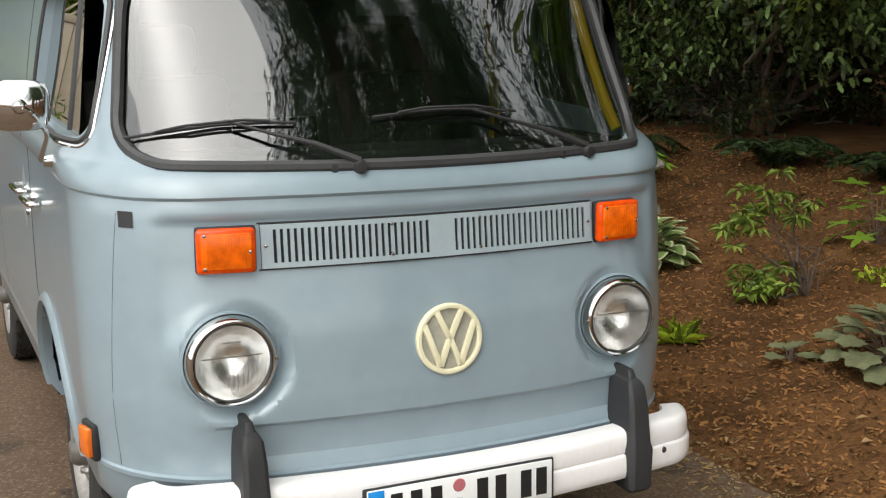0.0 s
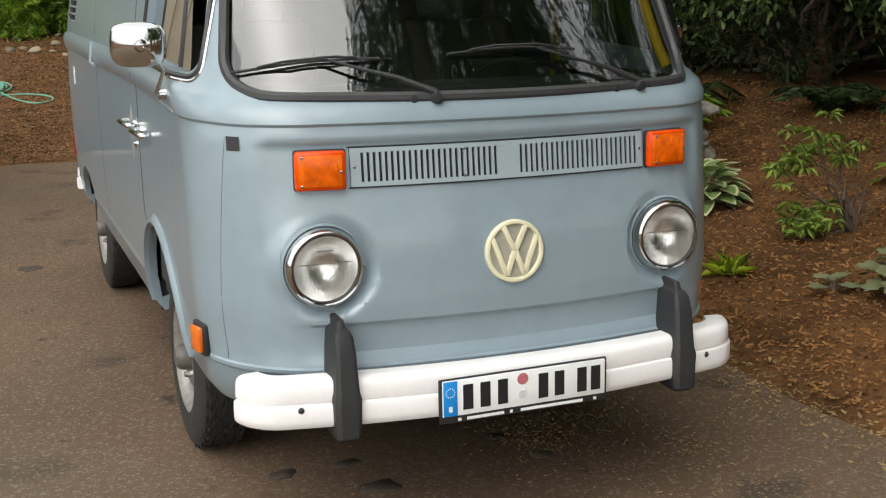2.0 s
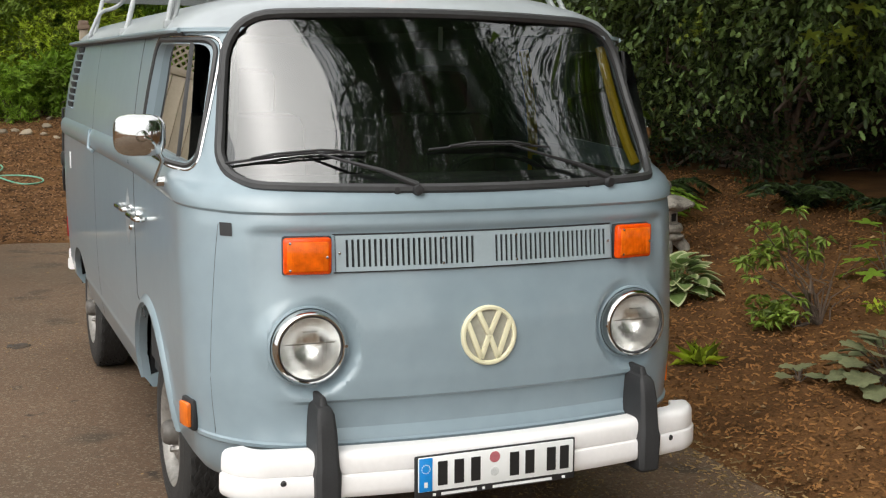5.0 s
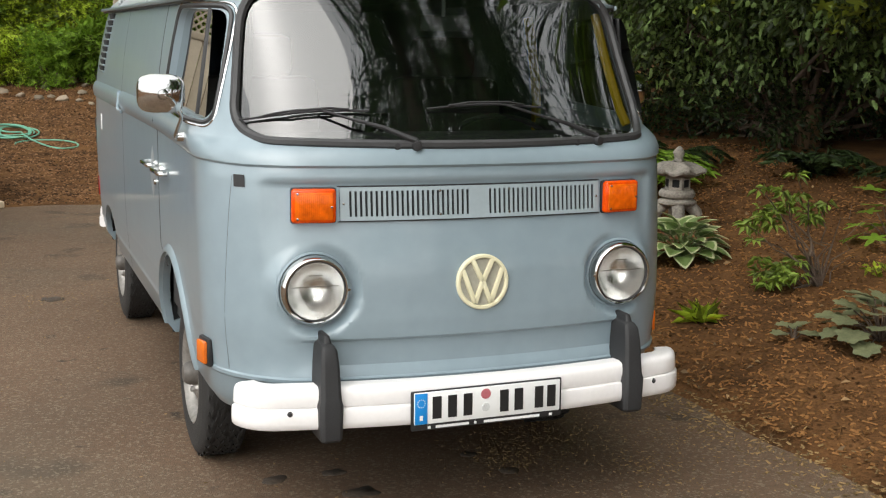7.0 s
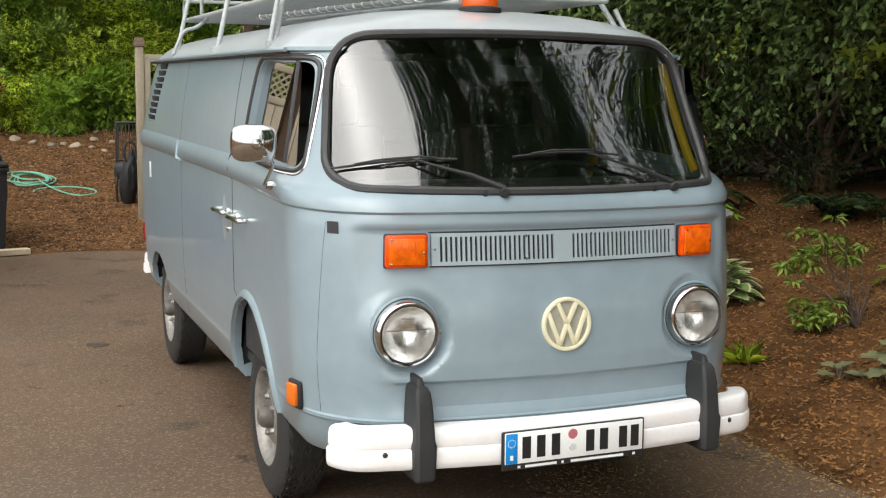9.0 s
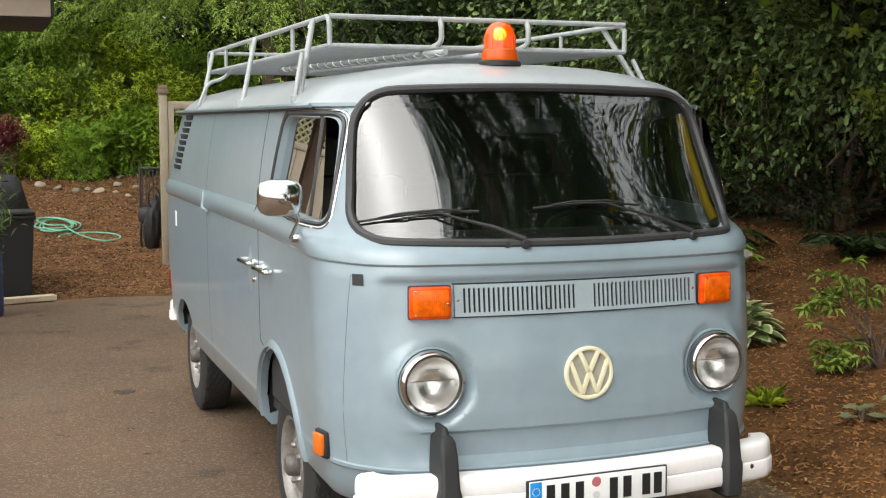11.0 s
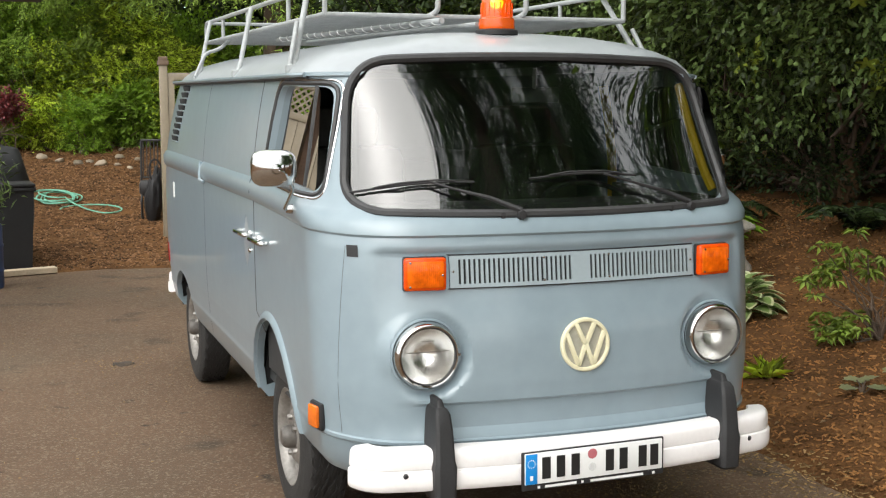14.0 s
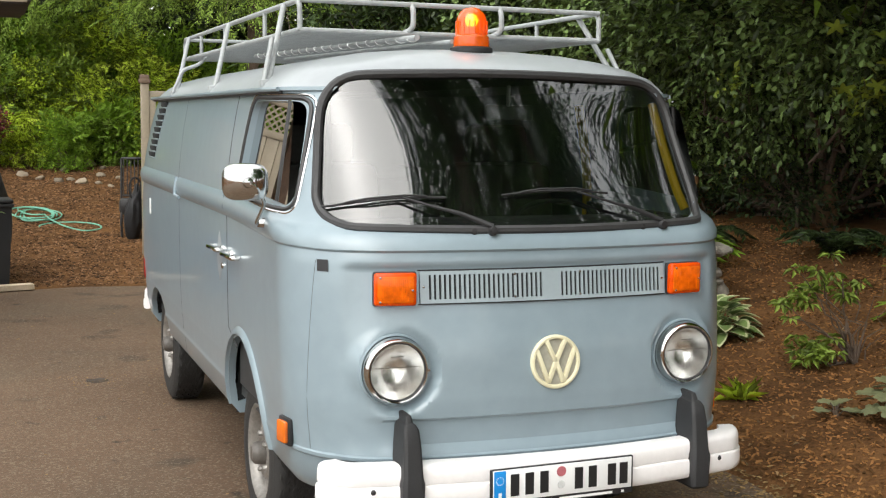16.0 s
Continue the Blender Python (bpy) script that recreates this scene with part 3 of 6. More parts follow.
def build_indicator(s):
    m = facing(s * 0.545, 1.114, 0.0)
    base = part("indicator", box(0.147, 0.02, 0.115, (0, -0.004, 0), 0.008), M["rubber"], van, "orange front indicator lamp", m=m)
    # the lens's depth and inner glow are put into the two colours
    part("lens", box(0.142, 0.03, 0.110, (0, -0.018, 0), 0.011, segs=3), M["amberedge"], base, "orange lens rim darkened for depth")
    part("lens_panel", box(0.122, 0.012, 0.088, (0, -0.031, 0), 0.005), M["amber"], base, "orange ribbed lens brightened for its glow")
    for i in range(15):
        part("rib", box(0.0022, 0.004, 0.072, (-0.045 + i * 0.0064, -0.0370, 0), 0.001), M["amber"], base)
    for x, z in ((-0.052, 0.04), (-0.052, -0.04), (0.056, -0.002)):
        part("screw", lathe([(0.0, -0.004), (0.004, -0.003), (0.0045, 0.002)], 10, "y", (x, -0.036, z)), M["chrome"], base)


build_indicator(-1)
build_indicator(1)


def build_headlamp(s):
    c = (s * LAMP_X, 0.0, LAMP_Z)
    off = LAMP_Y
    part("lamp_seat", lathe([(0.124, off + 0.012), (0.121, off - 0.006), (0.116, off - 0.008), (0.110, off + 0.012)], 56, "y", c, False), M["paint"], van)
    lamp = part("headlamp", lathe([(0.113, off + 0.03), (0.1135, off - 0.012), (0.112, off - 0.026), (0.108, off - 0.037), (0.103, off - 0.042), (0.0985, off - 0.041), (0.0965, off - 0.035), (0.096, off + 0.02)], 56, "y", c, False), M["chrome"], van, "round headlamp with chrome ring")
    part("gasket", lathe([(0.0975, off - 0.036), (0.0965, off - 0.040), (0.0935, off - 0.038), (0.093, off - 0.03)], 48, "y", c, False), M["seal"], lamp)
    bowl = lathe([(0.002, off + 0.045), (0.03, off + 0.040), (0.06, off + 0.022), (0.08, off + 0.0), (0.095, off - 0.030)], 48, "y", c)
    bmesh.ops.delete(bowl, geom=[q for q in bowl.faces if len(q.verts) > 6], context="FACES")
    part("reflector", bowl, M["reflector"], lamp)
    glass = lathe([(0.095, off - 0.034), (0.088, off - 0.038), (0.07, off - 0.044), (0.045, off - 0.049), (0.02, off - 0.051), (0.002, off - 0.0515)], 48, "y", c)
    bmesh.ops.delete(glass, geom=[q for q in glass.faces if len(q.verts) > 6], context="FACES")
    lens = part("lens", glass, M["lens"], lamp, "ribbed clear glass lens")
    lens.visible_shadow = False
    # moulded flutes and prisms behind the glass
    for i in range(13):
        x = -0.072 + i * 0.012
        h = math.sqrt(0.084 ** 2 - x * x)
        lo, hi = (-0.75 * h, -0.02) if i % 2 else (-0.9 * h, 0.012)
        part("flute", tube([(c[0] + x, off - 0.033, c[2] + lo), (c[0] + x, off - 0.038, c[2] + hi)], 0.0009, 5), M["lens"], lamp).visible_shadow = False
    part("prism_bar", box(0.15, 0.003, 0.0035, (c[0], off - 0.030, c[2] + 0.014), 0.001), M["steel"], lamp)
    part("prism_bar", box(0.045, 0.002, 0.004, (c[0], off - 0.030, c[2] + 0.050), 0.0008), M["steel"], lamp)
    part("adjuster_screw", lathe([(0.0, -0.006), (0.005, -0.005), (0.006, 0.002)], 10, "y", (c[0] - s * 0.108, off - 0.034, c[2])), M["chrome"], lamp)


build_headlamp(-1)
build_headlamp(1)


def build_emblem():
    m = facing(0.008, 0.853, 0.002) @ pose(0, 0, 0, -4)
    R = 0.0925
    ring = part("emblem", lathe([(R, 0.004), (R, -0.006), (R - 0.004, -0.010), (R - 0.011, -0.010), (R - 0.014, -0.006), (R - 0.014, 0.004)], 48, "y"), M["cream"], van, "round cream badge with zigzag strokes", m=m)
    part("backing", lathe([(0.0, -0.001), (R - 0.012, -0.001), (R - 0.012, 0.004)], 40, "y"), mat("badge_recess", (0.34, 0.33, 0.27), 0.6), ring)

    def stroke(a, b, w=0.0155):
        d = Vector((b[0] - a[0], 0, b[1] - a[1]))
        ang = math.atan2(d.z, d.x)
        mid = ((a[0] + b[0]) / 2, -0.004, (a[1] + b[1]) / 2)
        part("stroke", box(d.length, 0.012, w, mid, 0.002, Matrix.Rotation(-ang, 4, "Y")), M["cream"], ring)

    for q in (-1, 1):
        stroke((q * 0.036, 0.074), (q * 0.001, 0.002))
        stroke((q * 0.071, 0.042), (q * 0.028, -0.070))
        stroke((q * 0.028, -0.070), (q * 0.001, 0.000))


build_emblem()


def sweep(path, profile, closed_ends=True):
    """Sweep a (outward, up) outline along plan points; outward is to the right of travel."""
    P = [Vector((x, y, 0)) for x, y in path]
    verts, faces = [], []
    n = len(profile)
    for i, p in enumerate(P):
        d = (P[min(i + 1, len(P) - 1)] - P[max(i - 1, 0)]).normalized()
        out = Vector((d.y, -d.x, 0))
        verts += [tuple(p + out * o + Vector((0, 0, z))) for o, z in profile]
    for i in range(len(P) - 1):
        for j in range(n):
            faces.append((i * n + j, i * n + (j + 1) % n, (i + 1) * n + (j + 1) % n, (i + 1) * n + j))
    faces.append(tuple(range(n))[::-1])
    faces.append(tuple((len(P) - 1) * n + j for j in range(n)))
    return solid(verts, faces)


BAR = [(-0.03, 0.420), (0.030, 0.412), (0.042, 0.415), (0.049, 0.424), (0.051, 0.438), (0.050, 0.476), (0.048, 0.481), (0.040, 0.4845), (0.040, 0.4865),
       (0.043, 0.489), (0.044, 0.493), (0.042, 0.530), (0.038, 0.542), (0.030, 0.549), (0.016, 0.552), (-0.03, 0.550)]


def bumper_path(y0=-0.075, half=0.768, bow=0.16, rad=0.075, n=26):
    pts = [(x, y0 + bow * x * x) for x in np.linspace(-(half - rad), half - rad, n)]
    yb = pts[-1][1]
    right = [(half - rad + rad * math.sin(a), yb + rad - rad * math.cos(a) + 0.02 * a) for a in np.linspace(0, 1.3, 8)[1:]]
    left = [(-x, y) for x, y in right[::-1]]
    return left + pts + right


def build_bumper():
    b = part("front_bumper", sweep(bumper_path(), BAR), M["white"], van, "white painted steel front bumper")
    rear = [(-x, 4.36 - (y + 0.075)) for x, y in bumper_path(half=0.80, bow=0.1)]
    part("rear_bumper", sweep(rear, BAR, True), M["white"], van, "white painted rear bumper", m=pose(0, 0, 0.02))
    for x in (-0.652, 0.652):
        y = -0.075 + 0.16 * x * x - 0.05
        part("bumper_bolt", lathe([(0.0, -0.006), (0.006, -0.005), (0.010, 0.0), (0.010, 0.01)], 12, "y", (x, y, 0.470)), M["iron"], b)
    for s in (-1, 1):
        x = s * 0.5395 + 0.0105
        y = -0.075 + 0.16 * x * x - 0.01
        verts, faces = [], []
        secs = [(0.378, 0.030, 0.060, 0.0), (0.388, 0.036, 0.070, 0.0), (0.496, 0.039, 0.072, 0.0), (0.514, 0.034, 0.070, 0.004), (0.62, 0.030, 0.058, 0.006),
                (0.668, 0.026, 0.046, 0.008), (0.683, 0.019, 0.034, 0.010), (0.688, 0.012, 0.024, 0.012), (0.710, 0.009, 0.014, 0.014), (0.713, 0.004, 0.006, 0.014)]
        for z, w, d, back in secs:
            c = min(w, d) * 0.35
            loop = [(-w, 0.06), (-w, -d + c), (-w + c * 0.4, -d + c * 0.35), (-w + c, -d), (w - c, -d), (w - c * 0.4, -d + c * 0.35), (w, -d + c), (w, 0.06)]
            verts += [(x + px, y + py + back, z) for px, py in loop]
        n = 8
        for i in range(len(secs) - 1):
            faces += [(i * n + j, i * n + (j + 1) % n, (i + 1) * n + (j + 1) % n, (i + 1) * n + j) for j in range(n)]
        faces += [tuple(range(n)), tuple((len(secs) - 1) * n + j for j in range(n))]
        part("bumper_guard", solid(verts, faces), M["rubber"], b, "tall black rubber overrider", sharp=28)


build_bumper()


def build_plate():
    y = -0.143
    x0 = -0.008
    root = part("number_plate", box(0.532, 0.012, 0.132, (x0, y + 0.008, 0.470), 0.006), M["rubber"], van, "white number plate in a black holder", m=pose(0, 0, 0, 0, -0.6))
    part("plate_sheet", box(0.514, 0.006, 0.106, (x0, y + 0.001, 0.479), 0.003), M["plate"], root)
    part("blue_band", box(0.042, 0.002, 0.102, (x0 - 0.234, y - 0.003, 0.479), 0.0005), M["blue"], root)
    for i in range(12):
        a = i * math.pi / 6
        part("dot", box(0.003, 0.001, 0.003, (x0 - 0.234 + 0.013 * math.cos(a), y - 0.0045, 0.497 + 0.013 * math.sin(a))), M["plate"], root, smooth=False)
    part("bar", box(0.011, 0.001, 0.016, (x0 - 0.234, y - 0.0045, 0.449)), M["plate"], root, smooth=False)
    for x in (-0.180, -0.127, -0.073, 0.055, 0.107, 0.180, 0.225):
        part("bar", box(0.031, 0.002, 0.074, (x0 + x, y - 0.003, 0.479), 0.0008), M["ink"], root, smooth=False)
    part("seal_disc", lathe([(0.0, -0.002), (0.016, -0.0018), (0.0175, 0.0)], 24, "y", (x0 - 0.010, y - 0.002, 0.508)), M["red"], root, "faded red round seal")
    part("seal_disc", lathe([(0.0, -0.002), (0.013, -0.0018), (0.014, 0.0)], 24, "y", (x0 - 0.010, y - 0.002, 0.463)), mat("worn_silver_seal", (0.55, 0.56, 0.55), 0.5, fine=500, var=0.25), root)
    for x, w in ((-0.205, 0.010), (-0.125, 0.115), (-0.045, 0.008), (0.085, 0.20), (0.225, 0.010)):
        part("bar", box(w, 0.001, 0.0085, (x0 + x, y + 0.0015, 0.414)), M["plate"], root, smooth=False)


build_plate()


def build_wheel(y, s, r=0.322, wide=0.175, face=0.79):
    x = s * (face - wide / 2)
    prof = [(0.20, -0.5), (0.24, -0.52), (0.285, -0.50), (0.308, -0.46), (0.319, -0.40), (0.3225, -0.30), (0.323, 0.30), (0.319, 0.40), (0.308, 0.46), (0.285, 0.50), (0.24, 0.52), (0.20, 0.5)]
    wheel = part("wheel", lathe([(0.19, -0.30), (0.197, -0.5), (0.205, -0.47), (0.205, 0.47), (0.197, 0.5), (0.188, 0.47), (0.176, 0.40), (0.170, 0.20), (0.19, -0.29)], 40, "x", caps=False), M["steel"], van, "silver painted steel wheel", m=pose(x, y, 0.322) @ Matrix.Diagonal((wide * s, 1, 1, 1)))
    part("tyre", lathe(prof, 48, "x", caps=False), M["tyre"], wheel, "worn black radial tyre")
    grooves = []
    for gx in (-0.30, -0.10, 0.10, 0.30):
        for i in range(64):
            a = i * 2 * math.pi / 64
            zig = 0.05 if i % 2 else -0.02
            t = box(0.13, 0.022, 0.008, (gx + zig, 0, 0.324), 0.0, Matrix.Rotation(0.35 if i % 2 else -0.35, 4, "Z"))
            t.transform(Matrix.Rotation(a, 4, "X"))
            grooves.append(t)
    part("tread", join(*grooves), M["tyre"], wheel, smooth=False)
    part("disc", lathe([(0.172, 0.22), (0.165, 0.26), (0.150, 0.22), (0.125, 0.24), (0.105, 0.36), (0.09, 0.40), (0.06, 0.36), (0.0, 0.36)], 36, "x"), M["steel"], wheel)
    part("hub_cap", lathe([(0.048, 0.30), (0.047, 0.52), (0.042, 0.60), (0.030, 0.66), (0.0, 0.68)], 24, "x"), mat("dark_hub_cap", (0.10, 0.09, 0.08), 0.5, var=0.3), wheel)
    for i in range(5):
        a = i * 2 * math.pi / 5
        part("lug_bolt", lathe([(0.012, 0.36), (0.011, 0.47), (0.0, 0.49)], 6, "x", (0, 0.078 * math.cos(a), 0.078 * math.sin(a))), M["steel"], wheel)
    part("brake_drum", lathe([(0.0, -0.4), (0.14, -0.4), (0.14, 0.15), (0.0, 0.15)], 24, "x"), M["iron"], wheel)


for yy in (FRONT_AXLE, REAR_AXLE):
    for ss in (-1, 1):
        build_wheel(yy, ss)


def flare(yc, r, top, s, wide=0.032, proud=0.014):
    """The raised band pressed round a wheel arch."""
    verts, faces = [], []
    prof = [(0.0, -0.004), (0.003, proud), (wide * 0.55, proud * 0.9), (wide, 0.001), (wide * 1.2, -0.004)]
    angles = np.linspace(0.10, math.pi - 0.10, 30)
    for a in angles:
        for grow, out in prof:
            y, z = yc + (r + grow) * math.cos(a), 0.40 + (top + grow - 0.40) * math.sin(a)
            verts.append(side_pt(y, z, out, s))
    n = len(prof)
    faces = [(i * n + j, i * n + j + 1, (i + 1) * n + j + 1, (i + 1) * n + j) for i in range(len(angles) - 1) for j in range(n - 1)]
    faces += [tuple(range(n)), tuple((len(angles) - 1) * n + j for j in range(n))]
    return solid(verts, faces)


def build_sides():
    for s in (-1, 1):
        # wheel arch liners and lips
        for name, yc, r, top in (("front", FRONT_AXLE, 0.375, 0.80), ("rear", REAR_AXLE, 0.355, 0.66)):
            loop = arch_loop(yc, r, top, 0.44)[:22]
            part("arch_lip", tube([side_pt(y, max(z, 0.44), 0.001, s) for y, z in [(yc + r, 0.44)] + loop + [(yc - r, 0.44)]], 0.011, 8), M["paint"], van)
            if name == "front":
                part("arch_flare", flare(yc, r + 0.006, top + 0.006, s), M["paint"], van)
            verts, faces = [], []
            for y, z in [(yc + r + 0.012, 0.44)] + arch_loop(yc, r + 0.012, top + 0.012, 0.3)[:22] + [(yc - r - 0.012, 0.44)]:
                verts += [(s * 0.80, y, z), (s * 0.45, y, z)]
            n = len(verts) // 2
            faces = [(2 * i, 2 * i + 2, 2 * i + 3, 2 * i + 1) for i in range(n - 1)]
            faces.append(tuple(2 * i + 1 for i in range(n)))
            part("arch_liner", solid(verts, faces), M["cavity"], van)
        # seams
        seam = [side_pt(1.31, z, -0.001, s) for z in np.linspace(1.76, 0.80, 24)] + [side_pt(1.31 - 0.16 * i / 4, 0.80 - 0.06 * i / 4, -0.001, s) for i in range(1, 5)]
        part("door_seam", tube(seam, 0.0028, 6), M["seal"], van)
        part("door_seam", tube([side_pt(2.60, z, -0.0015, s) for z in np.linspace(1.76, 0.47, 24)], 0.0022, 6), M["seal"], van)
        part("door_seam", tube([side_pt(0.205 + 0.012 * (1.2 - z), z, -0.001, s) for z in np.linspace(1.20, 0.56, 20)], 0.0013, 6), M["seal"], van)
        part("door_seam", tube([side_pt(0.305 + (z - 1.36) * 0.48, z, -0.0008, s) for z in np.linspace(1.38, 1.75, 10)], 0.0022, 6), M["seal"], van)
        # window frame and panes
        loop = door_window_loop(0.012)
        part("window_seal", tube([side_pt(y, z, 0.001, s) for y, z in loop], 0.009, 6, True), M["seal"], van)
        part("window_trim", tube([side_pt(y, z, 0.003, s) for y, z in door_window_loop(0.024)], 0.005, 6, True), M["chrome"], van, "thin bright window trim")
        lp = door_window_loop(0.004)
        n = len(lp)
        cy, cz = 0.76, 1.56

        def pane(y, z):
            a, b, c = side_pt(0.52, 1.40, 0, s), side_pt(1.12, 1.40, 0, s), side_pt(1.06, 1.72, 0, s)
            slope = (b.x - a.x) / (b.y - a.y)
            rise = (c.x - (b.x + slope * (c.y - b.y))) / (c.z - b.z)
            return (b.x + slope * (y - b.y) + rise * (z - b.z) - s * 0.020, y, z)

        vs = [pane(cy + (y - cy) * f, cz + (z - cz) * f) for f in (1.0, 0.6, 0.2) for y, z in lp]
        fs = [(j * n + i, j * n + (i + 1) % n, (j + 1) * n + (i + 1) % n, (j + 1) * n + i) for j in range(2) for i in range(n)] + [tuple(2 * n + i for i in range(n))]
        w = place("side_window", mesh_of("side_window", vs, fs, M["clear"], True), van, "cab door window glass")
        w.visible_shadow = False
        part("quarter_light_bar", tube([Vector(pane(0.55, 1.375)), Vector(pane(0.545, 1.73))], 0.007, 8), M["seal"], van)
        # handles
        for y0, y1, name in ((1.58, 1.37, "a"), (1.26, 1.04, "b")):
            h = part("door_handle", tube(bent([side_pt(y0, 1.112, 0.0, s), side_pt(y0, 1.112, 0.034, s), side_pt(y1, 1.116, 0.034, s), side_pt(y1, 1.116, 0.004, s)], 0.02), 0.010, 10), M["chrome"], van, "chrome pull handle")
            part("lock_plate", lathe([(0.0, 0.012), (0.018, 0.010), (0.022, 0.0)], 16, "x"), M["chrome"], h, m=Matrix.Translation(side_pt(y0 - 0.05 if name == "b" else y1 + 0.03, 1.112, 0.0, s)) @ Matrix.Diagonal((s, 1, 1, 1)))
        part("key_lock", lathe([(0.0, 0.010), (0.012, 0.008), (0.013, 0.0)], 14, "x"), M["chrome"], van, m=Matrix.Translation(side_pt(1.40, 1.045, 0.0, s)) @ Matrix.Diagonal((s, 1, 1, 1)))
        # recess drawn as a raised patch, its reflection put into paler paint
        vs, fs = [], []
        for i in range(13):
            t = i / 12
            z = 1.19 - 0.22 * t
            wd = 0.058 * math.sin(math.pi * t)
            vs += [tuple(side_pt(1.47 - wd, z, 0.0012, s)), tuple(side_pt(1.48, z, 0.009 * math.sin(math.pi * t) + 0.0012, s)), tuple(side_pt(1.47 + wd, z, 0.0012, s))]
        fs = [(3 * i + j, 3 * i + j + 1, 3 * i + j + 4, 3 * i + j + 3) for i in range(12) for j in range(2)]
        place("handle_recess", mesh_of("handle_recess", vs, fs, M["litpaint"], True), van)
        # slide rail end, marker lamp, rear badge, tail lamp
        part("rail_end", tube(bent([side_pt(2.60, 1.36, 0.012, s), side_pt(2.60, 1.27, 0.016, s), side_pt(2.52, 1.262, 0.014, s)], 0.02), 0.008, 8), M["paint"], van)
        mk = part("side_marker", box(0.020, 0.088, 0.098, (0, 0, 0), 0.008), M["rubber"], van, "orange side marker lamp", m=Matrix.Translation(side_pt(0.335, 0.595, 0.006, s)) @ pose(0, 0, 0, 0, 0, s * -12))
        part("lens", box(0.018, 0.066, 0.076, (s * 0.014, 0, 0), 0.006), M["amber2"], mk)
        part("tail_lamp", box(0.016, 0.06, 0.12, tuple(side_pt(4.08, 0.72, -0.002, s)), 0.006), mat("red_tail_lens", (0.22, 0.02, 0.015), 0.25), van)
    for s in (-1, 1):
        line = [side_pt(y, 1.772, 0.004, s) for y in np.linspace(0.62, 3.86, 40)]
        part("rain_gutter", tube(line, 0.009, 8), M["paint"], van)
        # dark tube added as the shadow line below the gutter
        part("gutter_shadow_gap", tube([p + Vector((-s * 0.010, 0, -0.011)) for p in line], 0.006, 6), M["seal"], van, "dark strip standing for the shadow under the rain gutter")
    # rear quarter vents
    for s in (-1, 1):
        for i in range(9):
            z = 1.735 - i * 0.036
            yb = 3.36 + 0.22 * (1.735 - z) / 0.29
            m = Matrix.Translation(side_pt(yb + 0.07, z, 0.001, s)) @ pose(0, 0, 0, 0, s * 10, 0)
            # solid black box in place of the slot's inner shade
            part("vent_slot", box(0.014, 0.22, 0.030, (0, 0, 0), 0.005), M["cavity"], van, m=m)
            part("vent_louvre", box(0.018, 0.225, 0.008, (s * 0.005, 0, -0.018), 0.003), M["paint"], van, m=m)
    # small plates and caps on the front
    part("black_square", strip_on_front(-0.774, -0.745, 1.166, 1.205, 0.003, 0.006, 6, 4), M["rubber"], van, "square black sticker")
    part("rear_badge", box(0.003, 0.05, 0.09, tuple(side_pt(3.72, 1.135, 0.001, -1)), 0.001), M["plate"], van, "small white sticker")
    for x, z in ((-0.268, 1.298), (0.384, 1.300)):
        part("washer_nozzle", lathe([(0.0, -0.012), (0.010, -0.011), (0.014, -0.003), (0.015, 0.004)], 14, "y"), M["rubber"], van, m=facing(x, z, 0.002))


build_sides()


def build_mirror(s):
    base = side_pt(0.53, 1.298, 0.0, s) if s < 0 else side_pt(0.38, 1.225, 0.0, s)
    head = Vector((-0.965, 0.43, 1.45)) if s < 0 else Vector((0.880, 0.60, 1.455))
    arm = bent([base, base + Vector((s * 0.03, -0.015, 0.0)), base + Vector((s * 0.028, -0.03, 0.085)), head + Vector((s * -0.01, -0.06, 0.01)), head + Vector((0, -0.02, 0.0))], 0.03)
    if s < 0:
        arm = bent([base, base + Vector((-0.030, -0.01, 0.0)), Vector((-0.895, 0.44, 1.375)), Vector((-0.935, 0.372, 1.432)), head + Vector((0, -0.062, 0)), head], 0.02)
    else:
        arm = bent([base, base + Vector((0.045, 0.03, 0.0)), base + Vector((0.02, 0.16, 0.10)), head], 0.03)
    root = part("wing_mirror", tube(arm, 0.0065, 10), M["chrome"], van, "chrome door mirror on a bent arm")
    part("foot", lathe([(0.0, 0.022), (0.014, 0.020), (0.018, 0.0), (0.018, -0.01)], 16, "x"), M["chrome"], root, m=Matrix.Translation(base) @ Matrix.Diagonal((s, 1, 1, 1)))
    bm = bmesh.new()
    bmesh.ops.create_uvsphere(bm, u_segments=32, v_segments=16, radius=1)
    for v in bm.verts:
        x, y, z = v.co
        q = (abs(x) ** 3.6 + abs(z) ** 3.6) ** (1 / 3.6) if (x or z) else 1
        k = math.sqrt(x * x + z * z) / q if q else 1
        v.co = Vector((x * k * 0.079, (y if y < 0 else y * 0.25) * 0.050, z * k * 0.064))
    part("shell", bm, M["chrome"], root, "polished chrome mirror shell", m=Matrix.Translation(head) @ pose(0, 0, 0, 0, 0, s * 14 if s < 0 else 30))
    part("mirror_glass", box(0.135, 0.004, 0.105, (0, 0.0125, 0), 0.0015), M["mirror"], root, m=Matrix.Translation(head) @ pose(0, 0, 0, 0, 0, s * 14 if s < 0 else 30))
    part("ball", lathe([(0.0, -0.016), (0.014, -0.013), (0.019, 0.0), (0.014, 0.014)], 14, "y", tuple(head + Vector((0, -0.050, 0)))), M["chrome"], root)


build_mirror(-1)
build_mirror(1)


